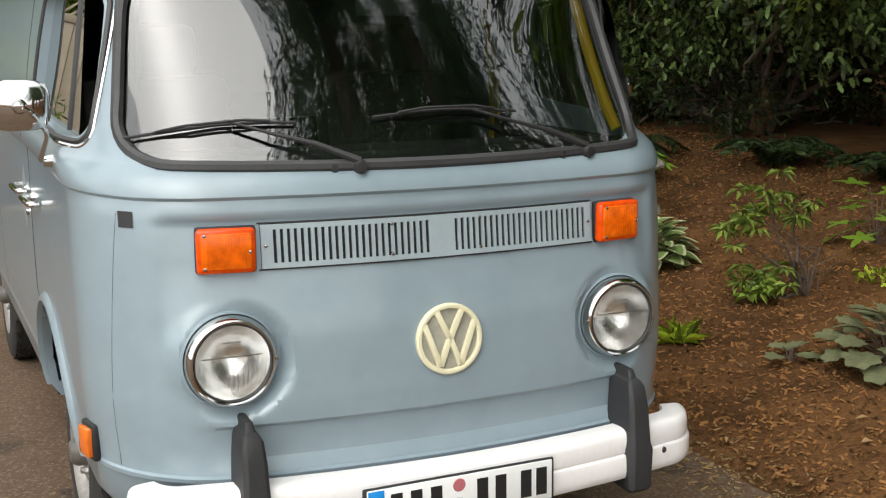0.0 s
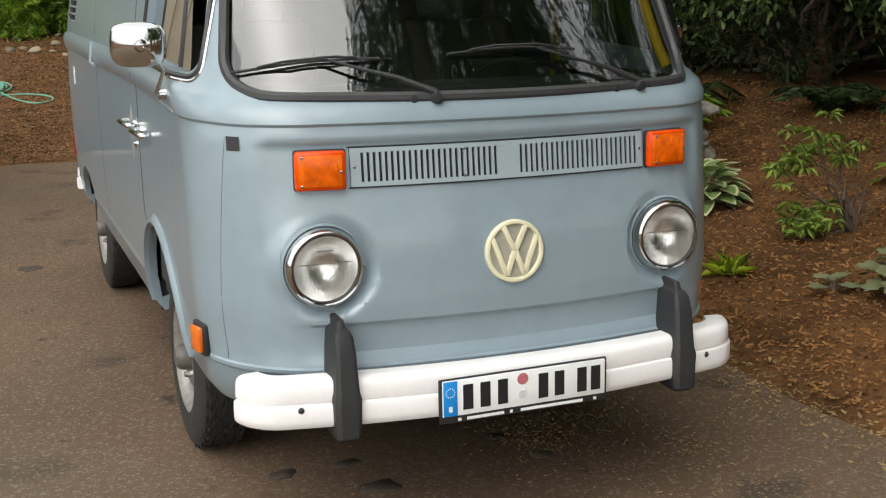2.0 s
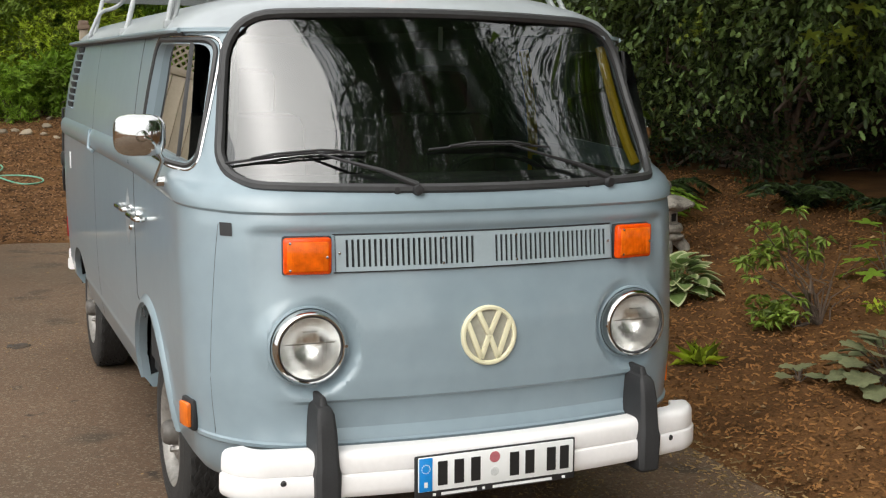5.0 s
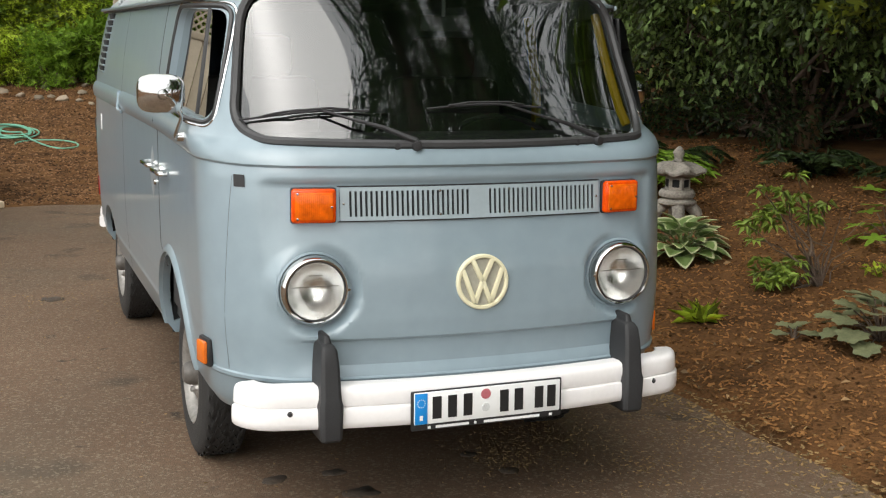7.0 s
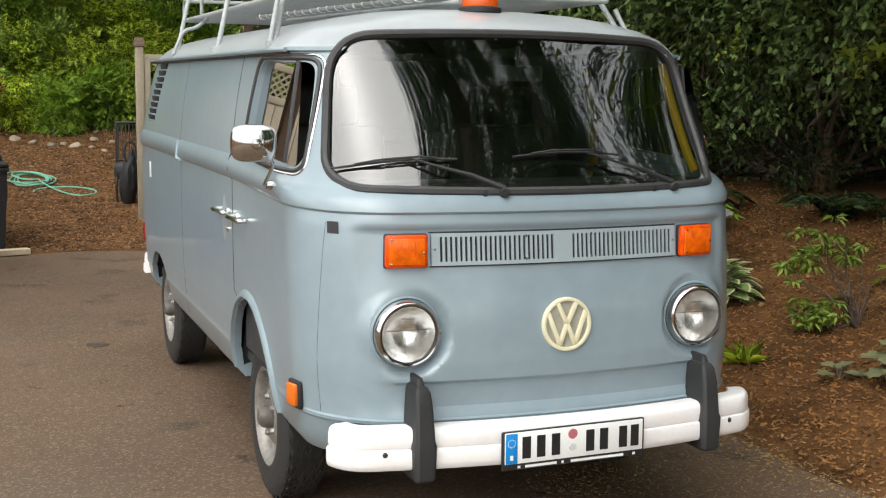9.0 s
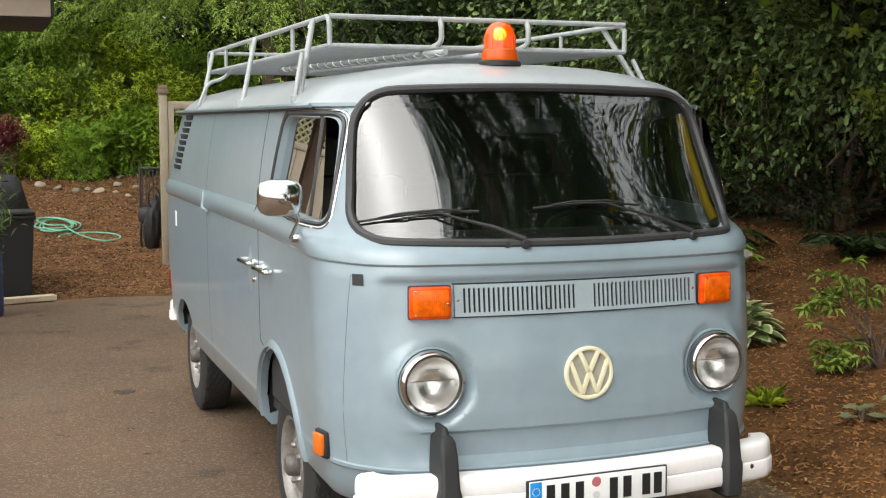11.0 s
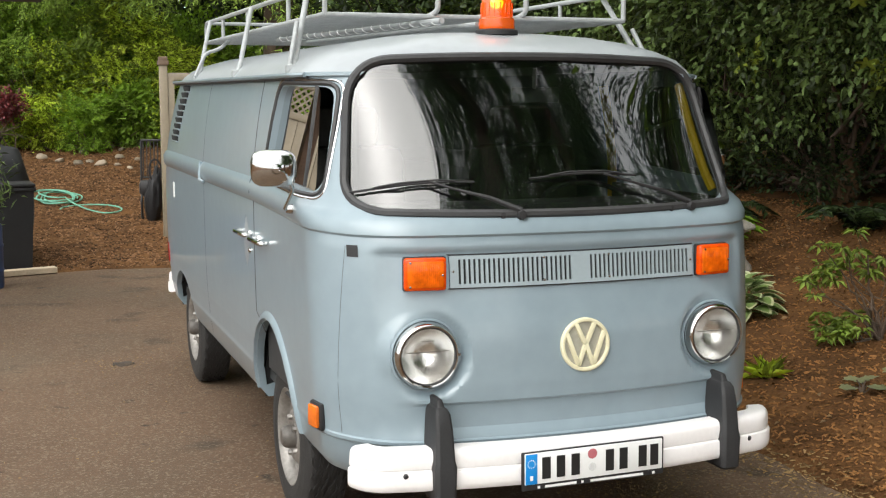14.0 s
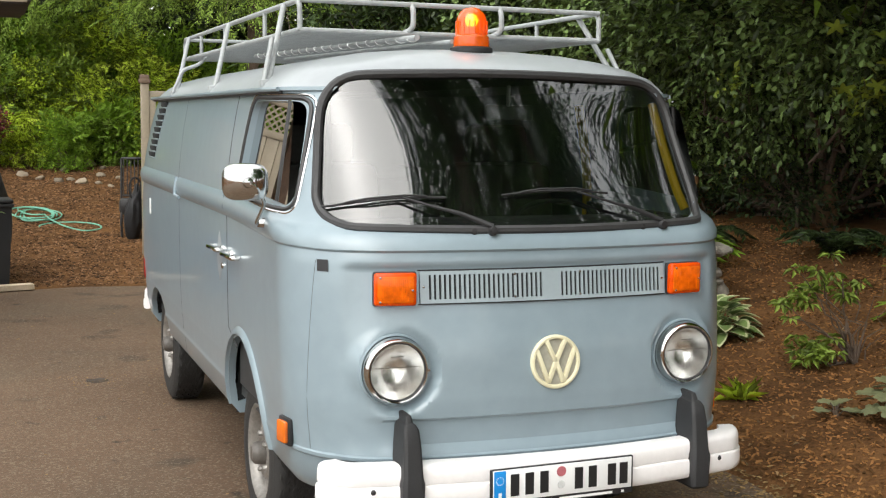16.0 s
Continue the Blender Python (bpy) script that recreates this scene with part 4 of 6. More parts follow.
def build_wiper(pivot, elbow, b0, b1):
    def p(xz, out):
        return on_front(xz[0], xz[1], out)
    arm = [p(pivot, 0.02), p(((pivot[0] * 2 + elbow[0]) / 3, (pivot[1] * 2 + elbow[1]) / 3), 0.034), p(((pivot[0] + elbow[0] * 2) / 3, (pivot[1] + 2 * elbow[1]) / 3), 0.034), p(elbow, 0.026)]
    root = part("wiper", tube(arm, 0.007, 8, radii=[0.011, 0.0075, 0.0045, 0.004]), M["rubber"], van, "black windscreen wiper lying on the glass")
    part("pivot_cap", lathe([(0.0, -0.03), (0.014, -0.028), (0.019, -0.01), (0.02, 0.006)], 16, "y"), M["rubber"], root, m=facing(*pivot, 0.002))
    k = 12
    line = [p((b0[0] + (b1[0] - b0[0]) * i / k, b0[1] + (b1[1] - b0[1]) * i / k + 0.012 * math.sin(math.pi * i / k)), 0.012) for i in range(k + 1)]
    part("blade", tube(line, 0.004, 6), M["rubber"], root)
    part("yoke", tube([line[2] + Vector((0, -0.004, 0.004)), line[4] + Vector((0, -0.016, 0.01)), line[8] + Vector((0, -0.016, 0.01)), line[10] + Vector((0, -0.004, 0.004))], 0.0038, 6), M["rubber"], root)


build_wiper((-0.205, 1.300), (-0.500, 1.402), (-0.728, 1.366), (-0.335, 1.402))
build_wiper((0.468, 1.304), (0.135, 1.416), (-0.140, 1.410), (0.275, 1.412))


def build_cabin():
    part("dashboard", join(box(1.50, 0.34, 0.16, (0, 0.56, 1.20), 0.05), box(1.40, 0.20, 0.05, (0, 0.44, 1.285), 0.02)), M["trim"], van, "black padded dashboard")
    part("cabin_floor", box(1.56, 3.4, 0.04, (0, 2.4, 0.50), 0.0), M["trim"], van, smooth=False)
    for x in (-0.42, 0.42):
        part("front_seat", join(box(0.52, 0.52, 0.20, (x, 1.12, 0.78), 0.06), box(0.52, 0.15, 0.68, (x, 1.42, 1.14), 0.06, Matrix.Rotation(radians(-10), 4, "X"))), M["seat"], van, "dark vinyl cab seat")
        part("headrest", box(0.30, 0.10, 0.18, (x, 1.49, 1.56), 0.04), M["seat"], van)
    part("bulkhead", box(1.58, 0.03, 0.80, (0, 1.72, 0.90), 0.01), M["trim"], van)
    wheel = part("steering_wheel", tube([(0.42 + 0.20 * math.cos(a), 0.80 + 0.20 * 0.35 * math.sin(a), 1.25 + 0.20 * 0.9 * math.sin(a) * 0.5) for a in np.linspace(0, 2 * math.pi, 28)[:-1]], 0.011, 8, True), M["rubber"], van, "thin black steering wheel")
    part("column", tube([(0.42, 0.80, 1.25), (0.42, 0.60, 1.05)], 0.025, 10), M["rubber"], wheel)
    part("spoke", tube([(0.22, 0.80, 1.25), (0.62, 0.80, 1.25)], 0.010, 8), M["rubber"], wheel)
    mr = part("rear_view_mirror", box(0.20, 0.022, 0.058, (0.092, 0.60, 1.700), 0.010), mat("mirror_back_grey", (0.16, 0.18, 0.17), 0.5), van)
    part("stem", tube([(0.085, 0.595, 1.725), (0.075, 0.57, 1.80)], 0.008, 8), M["plate"], mr)
    for s in (-1, 1):
        part("pillar_trim", tube([side_pt(0.335 + (z - 1.34) * 0.42, z, -0.062, s) for z in np.linspace(1.34, 1.74, 8)], 0.017, 8), M["yellow"] if s > 0 else M["trim"], van, "mustard painted inner pillar" if s > 0 else "")
        part("pillar_trim", tube([side_pt(1.30, z, -0.06, s) for z in np.linspace(0.9, 1.74, 8)], 0.022, 8), M["yellow"], van)
        part("door_card", box(0.02, 0.9, 0.75, (s * 0.80, 0.86, 0.93), 0.005), M["trim"], van)
    part("headlining", box(1.3, 3.0, 0.02, (0, 2.2, 1.845), 0.005), M["seat"], van)
    part("chassis", box(1.30, 3.7, 0.16, (0, 2.25, 0.40), 0.03), M["cavity"], van)
    part("axle", tube([(-0.66, FRONT_AXLE, 0.33), (0.66, FRONT_AXLE, 0.33)], 0.045, 10), M["iron"], van)
    part("axle", tube([(-0.66, REAR_AXLE, 0.33), (0.66, REAR_AXLE, 0.33)], 0.045, 10), M["iron"], van)


build_cabin()


# ---- roof rack and beacon ----
def build_rack():
    root = thing("roof_rack", (0, 0, 1.78), "silver-grey tubular steel roof rack clamped to the gutters", "roof rack")
    up = pose(0, 0, -1.78)
    X, Y0, Y1, ZT, ZB = 0.646, 0.935, 3.72, 2.122, 2.008

    def bar(pts, r=0.0105, name="rail", label=""):
        return part(name, tube(pts, r, 10), M["rack"], root, label, m=up)

    for s in (-1, 1):
        bar(bent([(s * X, Y1, ZB), (s * X, Y1, ZT), (s * X, Y0, ZT), (s * X, Y0, ZB)], 0.05))
        bar([(s * X, Y0, ZB), (s * X, Y1, ZB)])
        for y in (1.55, 2.45, 3.15):
            bar([(s * X, y, ZB), (s * X, y, ZT)], 0.010, "upright")
        for y, lean in ((0.97, 0.18), (2.10, 0.20), (3.28, 0.22)):
            leg = bar([(s * 0.772, y - 0.03, 1.80), (s * 0.755, y, 1.84), (s * (X + 0.012), y + lean, ZT - 0.004)], 0.012, "leg")
            part("clamp", box(0.03, 0.05, 0.05, (s * 0.785, y - 0.03, 1.79), 0.006), M["rack"], leg)
        bar(bent([(s * 0.80, 3.18, 1.80), (s * 0.74, 3.2, 1.93), (s * 0.66, 3.2, 1.95), (s * 0.60, 3.2, ZB)], 0.05), 0.010, "brace")
        bar([(s * 0.79, 0.93, 1.80), (s * 0.735, 1.02, 1.98)], 0.010, "brace")
    bar([(-X, Y0, ZT), (X, Y0, ZT)])
    bar([(-X, Y0, ZB), (X, Y0, ZB)])
    bar([(-X, Y1, ZT), (X, Y1, ZT)])
    bar([(-X, Y1, ZB), (X, Y1, ZB)])
    for x in (-0.19, 0.19):
        bar(bent([(x, Y0, ZT), (x, Y0 - 0.02, ZT - 0.03), (x, Y0 - 0.02, ZB + 0.02), (x - 0.03, Y0 + 0.02, ZB)], 0.03), 0.011, "upright")
    for x in (-0.3, 0.3):
        bar([(x, Y1, ZB), (x, Y1, ZT)], 0.010, "upright")
    for i in range(36):
        y = Y0 + 0.06 + i * (Y1 - Y0 - 0.1) / 35
        part("slat", box(2 * X, 0.042, 0.010, (0, y, ZB - 0.002), 0.003), M["rack"], root, m=up)
    bar([(-0.455, 2.62, 1.982), (-0.215, 0.80, 1.985)], 0.012, "rope_bar")
    bar([(-0.30, 2.62, 1.972), (-0.06, 0.82, 1.975)], 0.010, "rope_bar")
    coil = []
    for i in range(240):
        a, q = i * 0.5, i / 239
        coil.append((-0.455 + 0.24 * q + 0.012 * math.cos(a), 2.60 - 1.78 * q, 1.983 + 0.012 * math.sin(a)))
    part("cord", tube(coil, 0.0028, 5), M["plate"], root, "white cord wound round the bar", m=up)


build_rack()


def build_beacon():
    root = thing("beacon", (-0.028, 0.70, 1.940), "orange rotating warning beacon on the van roof", "warning beacon")
    part("mount", lathe([(0.0, -0.012), (0.082, -0.012), (0.082, 0.004), (0.070, 0.010), (0.0, 0.010)], 32, "z"), M["rubber"], root, "black rubber foot")
    glow = bpy.data.materials.new("beacon_lens")
    glow.use_nodes = True
    b = glow.node_tree.nodes["Principled BSDF"]
    b.inputs["Base Color"].default_value = (0.82, 0.12, 0.003, 1)
    b.inputs["Roughness"].default_value = 0.15
    b.inputs["Transmission Weight"].default_value = 0.45
    b.inputs["Coat Weight"].default_value = 0.5
    b.inputs["Emission Color"].default_value = (1.0, 0.18, 0.0, 1)
    b.inputs["Emission Strength"].default_value = 0.05
    part("lens_base", lathe([(0.0, 0.008), (0.069, 0.008), (0.070, 0.02), (0.069, 0.048), (0.062, 0.054), (0.0, 0.054)], 36, "z"), glow, root)
    part("lens_dome", lathe([(0.060, 0.052), (0.060, 0.10), (0.058, 0.115), (0.050, 0.135), (0.036, 0.150), (0.018, 0.158), (0.001, 0.160)], 36, "z"), glow, root, "translucent orange dome")
    for i in range(18):
        a = i * math.pi / 9
        part("rib", tube([(0.0605 * math.cos(a), 0.0605 * math.sin(a), 0.056), (0.0605 * math.cos(a), 0.0605 * math.sin(a), 0.108)], 0.002, 5), glow, root)
    bulb = bpy.data.materials.new("bulb_glow")
    bulb.use_nodes = True
    e = bulb.node_tree.nodes["Principled BSDF"]
    e.inputs["Emission Color"].default_value, e.inputs["Emission Strength"].default_value = (1.0, 0.55, 0.08, 1), 4.5
    part("bulb", lathe([(0.0, 0.085), (0.012, 0.088), (0.018, 0.105), (0.012, 0.122), (0.0, 0.126)], 16, "z"), bulb, root, "lit bulb")


build_beacon()


# ---- planting ----
rng = np.random.default_rng(7)


def fast_mesh(name, verts, quads, material):
    """A mesh from arrays of corners and four-cornered faces."""
    me = bpy.data.meshes.new(name)
    me.vertices.add(len(verts))
    me.vertices.foreach_set("co", np.asarray(verts, np.float32).ravel())
    q = np.asarray(quads, np.int32)
    me.loops.add(q.size)
    me.loops.foreach_set("vertex_index", q.ravel())
    me.polygons.add(len(q))
    me.polygons.foreach_set("loop_start", np.arange(0, q.size, q.shape[1], dtype=np.int32))
    me.polygons.foreach_set("loop_total", np.full(len(q), q.shape[1], np.int32))
    me.materials.append(material)
    me.update(calc_edges=True)
    return me


def unit(v):
    return v / np.maximum(np.linalg.norm(v, axis=-1, keepdims=True), 1e-9)


def leaves(name, at, ways, length, width, material, fold=0.25, curl=0.15):
    """Folded, pointed leaves: two faces each, at places, growing along ways."""
    n = len(at)
    L = length * rng.uniform(0.6, 1.25, (n, 1))
    W = width * rng.uniform(0.7, 1.2, (n, 1))
    d = unit(ways)
    side = unit(np.cross(d, rng.normal(size=(n, 3)) * 0.6 + np.array([0, 0, 1.0])))
    up = np.cross(side, d)
    base = at
    mid = at + d * L * 0.5
    tip = at + d * L - up * L * curl
    a = mid + side * W * 0.5 + up * W * fold
    b = mid - side * W * 0.5 + up * W * fold
    verts = np.stack([base, a, tip, b], 1).reshape(-1, 3)
    i = np.arange(n)[:, None] * 4
    quads = np.concatenate([i + np.array([[0, 1, 2]]), i + np.array([[0, 2, 3]])])
    return fast_mesh(name, verts, quads, material)


def sprays(name, at, ways, length, material, pairs=6, open_angle=0.9, droop=0.35):
    """Flat ferny sprays: pairs of narrow leaflets along a drooping axis, three corners each."""
    n = len(at)
    L = length * rng.uniform(0.6, 1.25, (n, 1))
    d = unit(ways)
    side = unit(np.cross(d, rng.normal(size=(n, 3)) * 0.5 + np.array([0, 0, 1.0])))
    verts = []
    for k in range(pairs):
        u = (k + 0.6) / pairs
        axis = at + d * L * u - np.array([0, 0, 1.0]) * L * droop * u * u
        reach = L * (0.42 * (1 - u) + 0.14)
        for q in (-1, 1):
            way = unit(d * math.cos(open_angle) + q * side * math.sin(open_angle) + rng.normal(size=(n, 3)) * 0.12 - np.array([0, 0, 0.25]))
            wide = d * L * 0.40 / pairs
            verts += [axis - wide, axis + wide, axis + way * reach * rng.uniform(0.5, 1.2, (n, 1))]
    v = np.stack(verts, 1).reshape(-1, 3)
    return fast_mesh(name, v, np.arange(len(v)).reshape(-1, 3), material)


SPINY = [(0.24, 0.14), (0.15, 0.28), (0.33, 0.44), (0.19, 0.58), (0.25, 0.76)]


def spiny_leaves(name, at, ways, length, width, material, fold=0.3, curl=0.2):
    """Holly leaves: two folded halves with pointed lobes."""
    n = len(at)
    L = length * rng.uniform(0.6, 1.25, (n, 1))
    W = width / 0.66 * rng.uniform(0.8, 1.2, (n, 1))
    d = unit(ways)
    side = unit(np.cross(d, rng.normal(size=(n, 3)) * 0.7 + np.array([0, 0, 1.0])))
    up = np.cross(side, d)
    cols = [at]
    for q in (1, -1):
        cols += [at + d * L * y + side * q * W * x + up * (W * fold * x - L * curl * y * y) for x, y in SPINY]
    cols.append(at + d * L - up * L * curl)
    verts = np.stack(cols, 1).reshape(-1, 3)
    i = np.arange(n)[:, None] * 12
    faces = np.concatenate([i + np.array([[0, 1, 2, 3, 4, 5, 11]]), i + np.array([[11, 10, 9, 8, 7, 6, 0]])])
    return fast_mesh(name, verts, faces, material)


def clumps(centre, radii, count, per, spread, shell=0.55, low=None):
    """Leaf places in clumps on an uneven ellipsoid, and the way out from its middle."""
    c = unit(rng.normal(size=(count, 3)))
    r = rng.uniform(shell, 1.0, (count, 1)) * (1 + 0.22 * np.sin(c[:, :1] * 5 + c[:, 1:2] * 7 + c[:, 2:] * 4))
    mid = np.array(centre) + c * r * np.array(radii)
    if low is not None:
        keep = mid[:, 2] > low
        mid, c = mid[keep], c[keep]
    at = np.repeat(mid, per, 0) + rng.normal(size=(len(mid) * per, 3)) * spread
    out = np.repeat(c, per, 0) + rng.normal(size=(len(mid) * per, 3)) * 0.8
    return at, out


def limbs(base, tips, r0=0.07, wob=0.15):
    bms = []
    for t in tips:
        b, t = Vector(base), Vector(t)
        pts = []
        for i in range(7):
            q = i / 6
            p = b.lerp(t, q)
            p += Vector(rng.normal(size=3)) * wob * math.sin(math.pi * q)
            p.z += 0.25 * (t - b).length * q * (1 - q)
            pts.append(p)
        bms.append(tube(pts, r0, 7, radii=[r0 * (1 - 0.85 * i / 6) for i in range(7)]))
    return join(*bms)


def shrub(name, label, category, base, blobs, material, leaf, stems=6, r0=0.05, kind="", droop=0.0, low=None, group="", make=leaves):
    """A woody plant: stems and a crown of many leaves in clumps."""
    root = thing(name, base, label, category, group, kind)
    inv = pose(-base[0], -base[1], -base[2])
    tips = []
    A, B = [], []
    for centre, radii, count, per, spread in blobs:
        at, out = clumps(centre, radii, count, per, spread, low=low)
        out[:, 2] -= droop
        A.append(at)
        B.append(out)
        for _ in range(stems):
            c = unit(rng.normal(size=3))
            tips.append(np.array(centre) + c * np.array(radii) * 0.8)
    part("trunk", limbs(base, tips, r0), M["bark"], root, m=inv)
    if make is sprays:
        crown = sprays("crown", np.concatenate(A), np.concatenate(B), leaf[0], material)
    else:
        crown = make("crown", np.concatenate(A), np.concatenate(B), leaf[0], leaf[1], material)
    place("crown", crown, root, m=inv)
    return root


G = ground_z
# bank of dark evergreen shrubs on the far side
shrub("holly_shrub", "tall dense holly with glossy grey-green spiny leaves", "shrub", (6.2, 6.6, G(6.2, 6.6)),
      [((5.9, 6.6, 3.1), (2.1, 2.0, 1.9), 560, 46, 0.12), ((7.4, 5.4, 3.0), (2.0, 2.0, 2.0), 420, 46, 0.12), ((5.2, 8.6, 3.4), (1.9, 2.0, 1.9), 480, 46, 0.12), ((5.3, 4.6, 2.6), (1.2, 1.0, 1.1), 170, 34, 0.10)],
      M["holly"], (0.086, 0.050), 4, 0.03, low=1.25, make=spiny_leaves)
shrub("laurel_shrub", "large dark green laurel behind the van", "shrub", (4.2, 11.2, G(4.2, 11.2)),
      [((4.0, 11.2, 2.7), (2.0, 1.6, 1.7), 330, 40, 0.2)], M["dark"], (0.14, 0.055), 5, 0.06)
shrub("laurel_shrub", "large mid-green laurel beside the conifer", "shrub", (6.0, 14.0, G(6.0, 14.0)),
      [((5.5, 13.6, 3.6), (2.6, 1.6, 2.4), 420, 40, 0.22), ((8.8, 11.0, 3.4), (2.4, 2.4, 2.8), 420, 40, 0.22)], M["rhodo"], (0.15, 0.06), 5, 0.06)
# unseen crown, added above the bed for shade and green in the glass
shrub("maple_shade_tree", "young maple with bright green lobed leaves, crown added out of view to shade the bed", "tree", (8.3, 7.6, G(8.3, 7.6)),
      [((6.4, 6.0, 5.3), (2.6, 2.4, 0.9), 300, 26, 0.3), ((9.0, 5.0, 4.8), (3.0, 3.0, 1.4), 330, 26, 0.3),
       ((7.5, 9.5, 5.6), (3.0, 3.0, 1.0), 300, 26, 0.3), ((4.9, 4.0, 4.0), (2.1, 2.6, 0.6), 560, 30, 0.3), ((4.3, 1.4, 5.6), (1.9, 1.9, 0.6), 260, 30, 0.3), ((3.4, 2.8, 4.4), (1.7, 2.2, 0.5), 420, 30, 0.3)], M["fern"], (0.17, 0.15), 4, 0.07)
def maple_sprays():
    """Low boughs of the maple, each leaf lobed and large."""
    me = leaf_mesh("leaf", LOBED, [M["bright2"]], 0.006, 0.22, 0.06)
    root = thing("maple_bough", (8.3, 7.6, G(8.3, 7.6)), "low maple bough with large bright lobed leaves", "branch")
    inv = pose(-8.3, -7.6, -G(8.3, 7.6))
    for (x, y, z), k in (((4.35, 3.0, 2.32), 15), ((4.75, 2.9, 2.18), 12), ((4.5, 3.9, 1.95), 5)):
        part("bough", limbs((8.3, 7.6, 2.6), [(x, y, z)], 0.010, 0.12), M["bark"], root, m=inv)
        for _ in range(k):
            p = Vector((x, y, z)) + Vector(rng.normal(size=3) * [0.24, 0.24, 0.10])
            place("leaf", me, root, m=inv @ Matrix.Translation(p) @ pose(0, 0, 0, rng.uniform(-35, 10), rng.uniform(-25, 25), rng.uniform(0, 360)) @ Matrix.Diagonal((0.17, 0.17, 0.17, 1)))
    # young pale shoots among the holly
    for x, y, z in ((4.15, 5.1, 2.0), (4.6, 4.1, 1.85), (5.0, 5.6, 2.6), (4.4, 6.4, 2.9), (5.2, 4.4, 1.9)):
        sh = thing("holly_shoot", (x, y, z), "pale yellow-green young holly shoot", "shoot", "holly shoots")
        part("stem", limbs((0.5, 0.5, -0.15), [(0, 0, 0)], 0.006, 0.03), M["bark"], sh)
        n = 34
        place("foliage", leaves("foliage", rng.normal(size=(n, 3)) * 0.07, rng.normal(size=(n, 3)) + [0, 0, 0.4], 0.075, 0.04, M["bright2"]), sh)


# understory: the deep shade under the holly put into dark leaves
shrub("understory", "undergrowth beneath the holly, leaves coloured dark for the shade", "undergrowth", (6.4, 7.2, G(6.4, 7.2)),
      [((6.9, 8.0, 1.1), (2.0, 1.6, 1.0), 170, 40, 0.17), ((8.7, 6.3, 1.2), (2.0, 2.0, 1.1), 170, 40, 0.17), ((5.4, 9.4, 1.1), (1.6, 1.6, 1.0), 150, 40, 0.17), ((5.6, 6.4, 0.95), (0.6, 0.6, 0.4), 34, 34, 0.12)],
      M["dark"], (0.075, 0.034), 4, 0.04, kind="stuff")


def conifer(base, height, spread, first, count, per, leaf, material, label, weep=0.0):
    """A tall conifer: a straight trunk, tiers of limbs and hanging sprays."""
    root = thing("conifer_tree", base, label, "tree", "conifers")
    inv = pose(-base[0], -base[1], -base[2])
    B = np.array(base, float)
    trunk = tube([B + [0, 0, -0.1], B + [0.05, 0.02, height * 0.5], B + [0, 0, height]], 0.2, 12, radii=[0.02 * height, 0.012 * height, 0.02])
    at, ways, bms = [], [], []
    for i in range(count):
        q = first + (1 - first) * (i + 0.5) / count
        z = height * q
        reach = spread * (1 - q) ** 0.7 * rng.uniform(0.45, 1.3) + 0.3
        a = rng.uniform(0, 2 * math.pi)
        d = np.array([math.cos(a), math.sin(a), 0])
        pts = []
        for k in range(6):
            u = k / 5
            pts.append(B + [0, 0, z] + d * reach * u + np.array([0, 0, 0.12 * reach * u - 0.42 * reach * u * u]))
        bms.append(tube(pts, 0.03, 5, radii=[0.0045 * height / 6 * (1 - 0.85 * k / 5) + 0.002 for k in range(6)]))
        u = rng.uniform(0.15, 1.0, per) ** 0.8
        seg = B + np.array([0, 0, z]) + np.outer(u * reach, d) + np.stack([0 * u, 0 * u, 0.12 * reach * u - 0.42 * reach * u * u], 1)
        sidew = np.array([-d[1], d[0], 0])
        off = rng.normal(size=(per, 1)) * 0.16 * reach * (0.35 + 0.65 * (1 - u[:, None]))
        hang = rng.uniform(0, 1, (per, 1)) ** 1.5 * leaf[0] * 2.4
        if weep:
            # hanging strands, fourteen leaves long
            k = per // 14
            top = (seg + sidew * off)[:k]
            step = np.arange(14)[None, :, None] / 14 * weep * rng.uniform(0.5, 1.2, (k, 1, 1))
            at.append((top[:, None] - step * np.array([0, 0, 1]) + rng.normal(size=(k, 14, 3)) * 0.05).reshape(-1, 3))
            ways.append(rng.normal(size=(k * 14, 3)) * 0.35 + d * 0.15 + [0, 0, -1.0])
        else:
            at.append(seg + sidew * off - np.array([0, 0, 1]) * hang)
            ways.append(d * 0.6 + sidew * np.sign(off) * 0.7 + rng.normal(size=(per, 3)) * 0.35 + [0, 0, -0.65])
    part("trunk", trunk, M["bark"], root, m=inv)
    part("limbs", join(*bms), M["bark"], root, m=inv)
    at, ways = np.concatenate(at), np.concatenate(ways)
    crown = leaves("crown", at, ways, leaf[0], leaf[1], material, 0.1, 0.1) if weep else sprays("crown", at, ways, leaf[0], material)
    place("crown", crown, root, m=inv)


conifer((2.6, 16.4, G(2.6, 16.4)), 14, 5.2, 0.23, 300, 230, (0.21, 0), M["cedar"], "western cedar with drooping soft green sprays")
conifer((-2.4, 21.0, G(-2.4, 21.0)), 15, 4.8, 0.25, 210, 190, (0.22, 0), M["cedar"], "western cedar with low drooping branches")
# tall conifers on the near side of the drive, seen in the glass
for bx, by, hh, sp, k, per in ((3.4, -10.4, 40, 5.2, 300, 520), (8.1, -7.4, 36, 5.0, 300, 500), (13.2, -2.4, 33, 4.4, 260, 420), (15.5, -9.4, 36, 3.4, 200, 420), (9.0, -14.5, 42, 5.2, 220, 420)):
    conifer((bx, by, 0), hh, sp, 0.10, k, per, (0.24, 0.050), M["needle"], "tall dark conifer with hanging boughs beside the drive", 1.5)
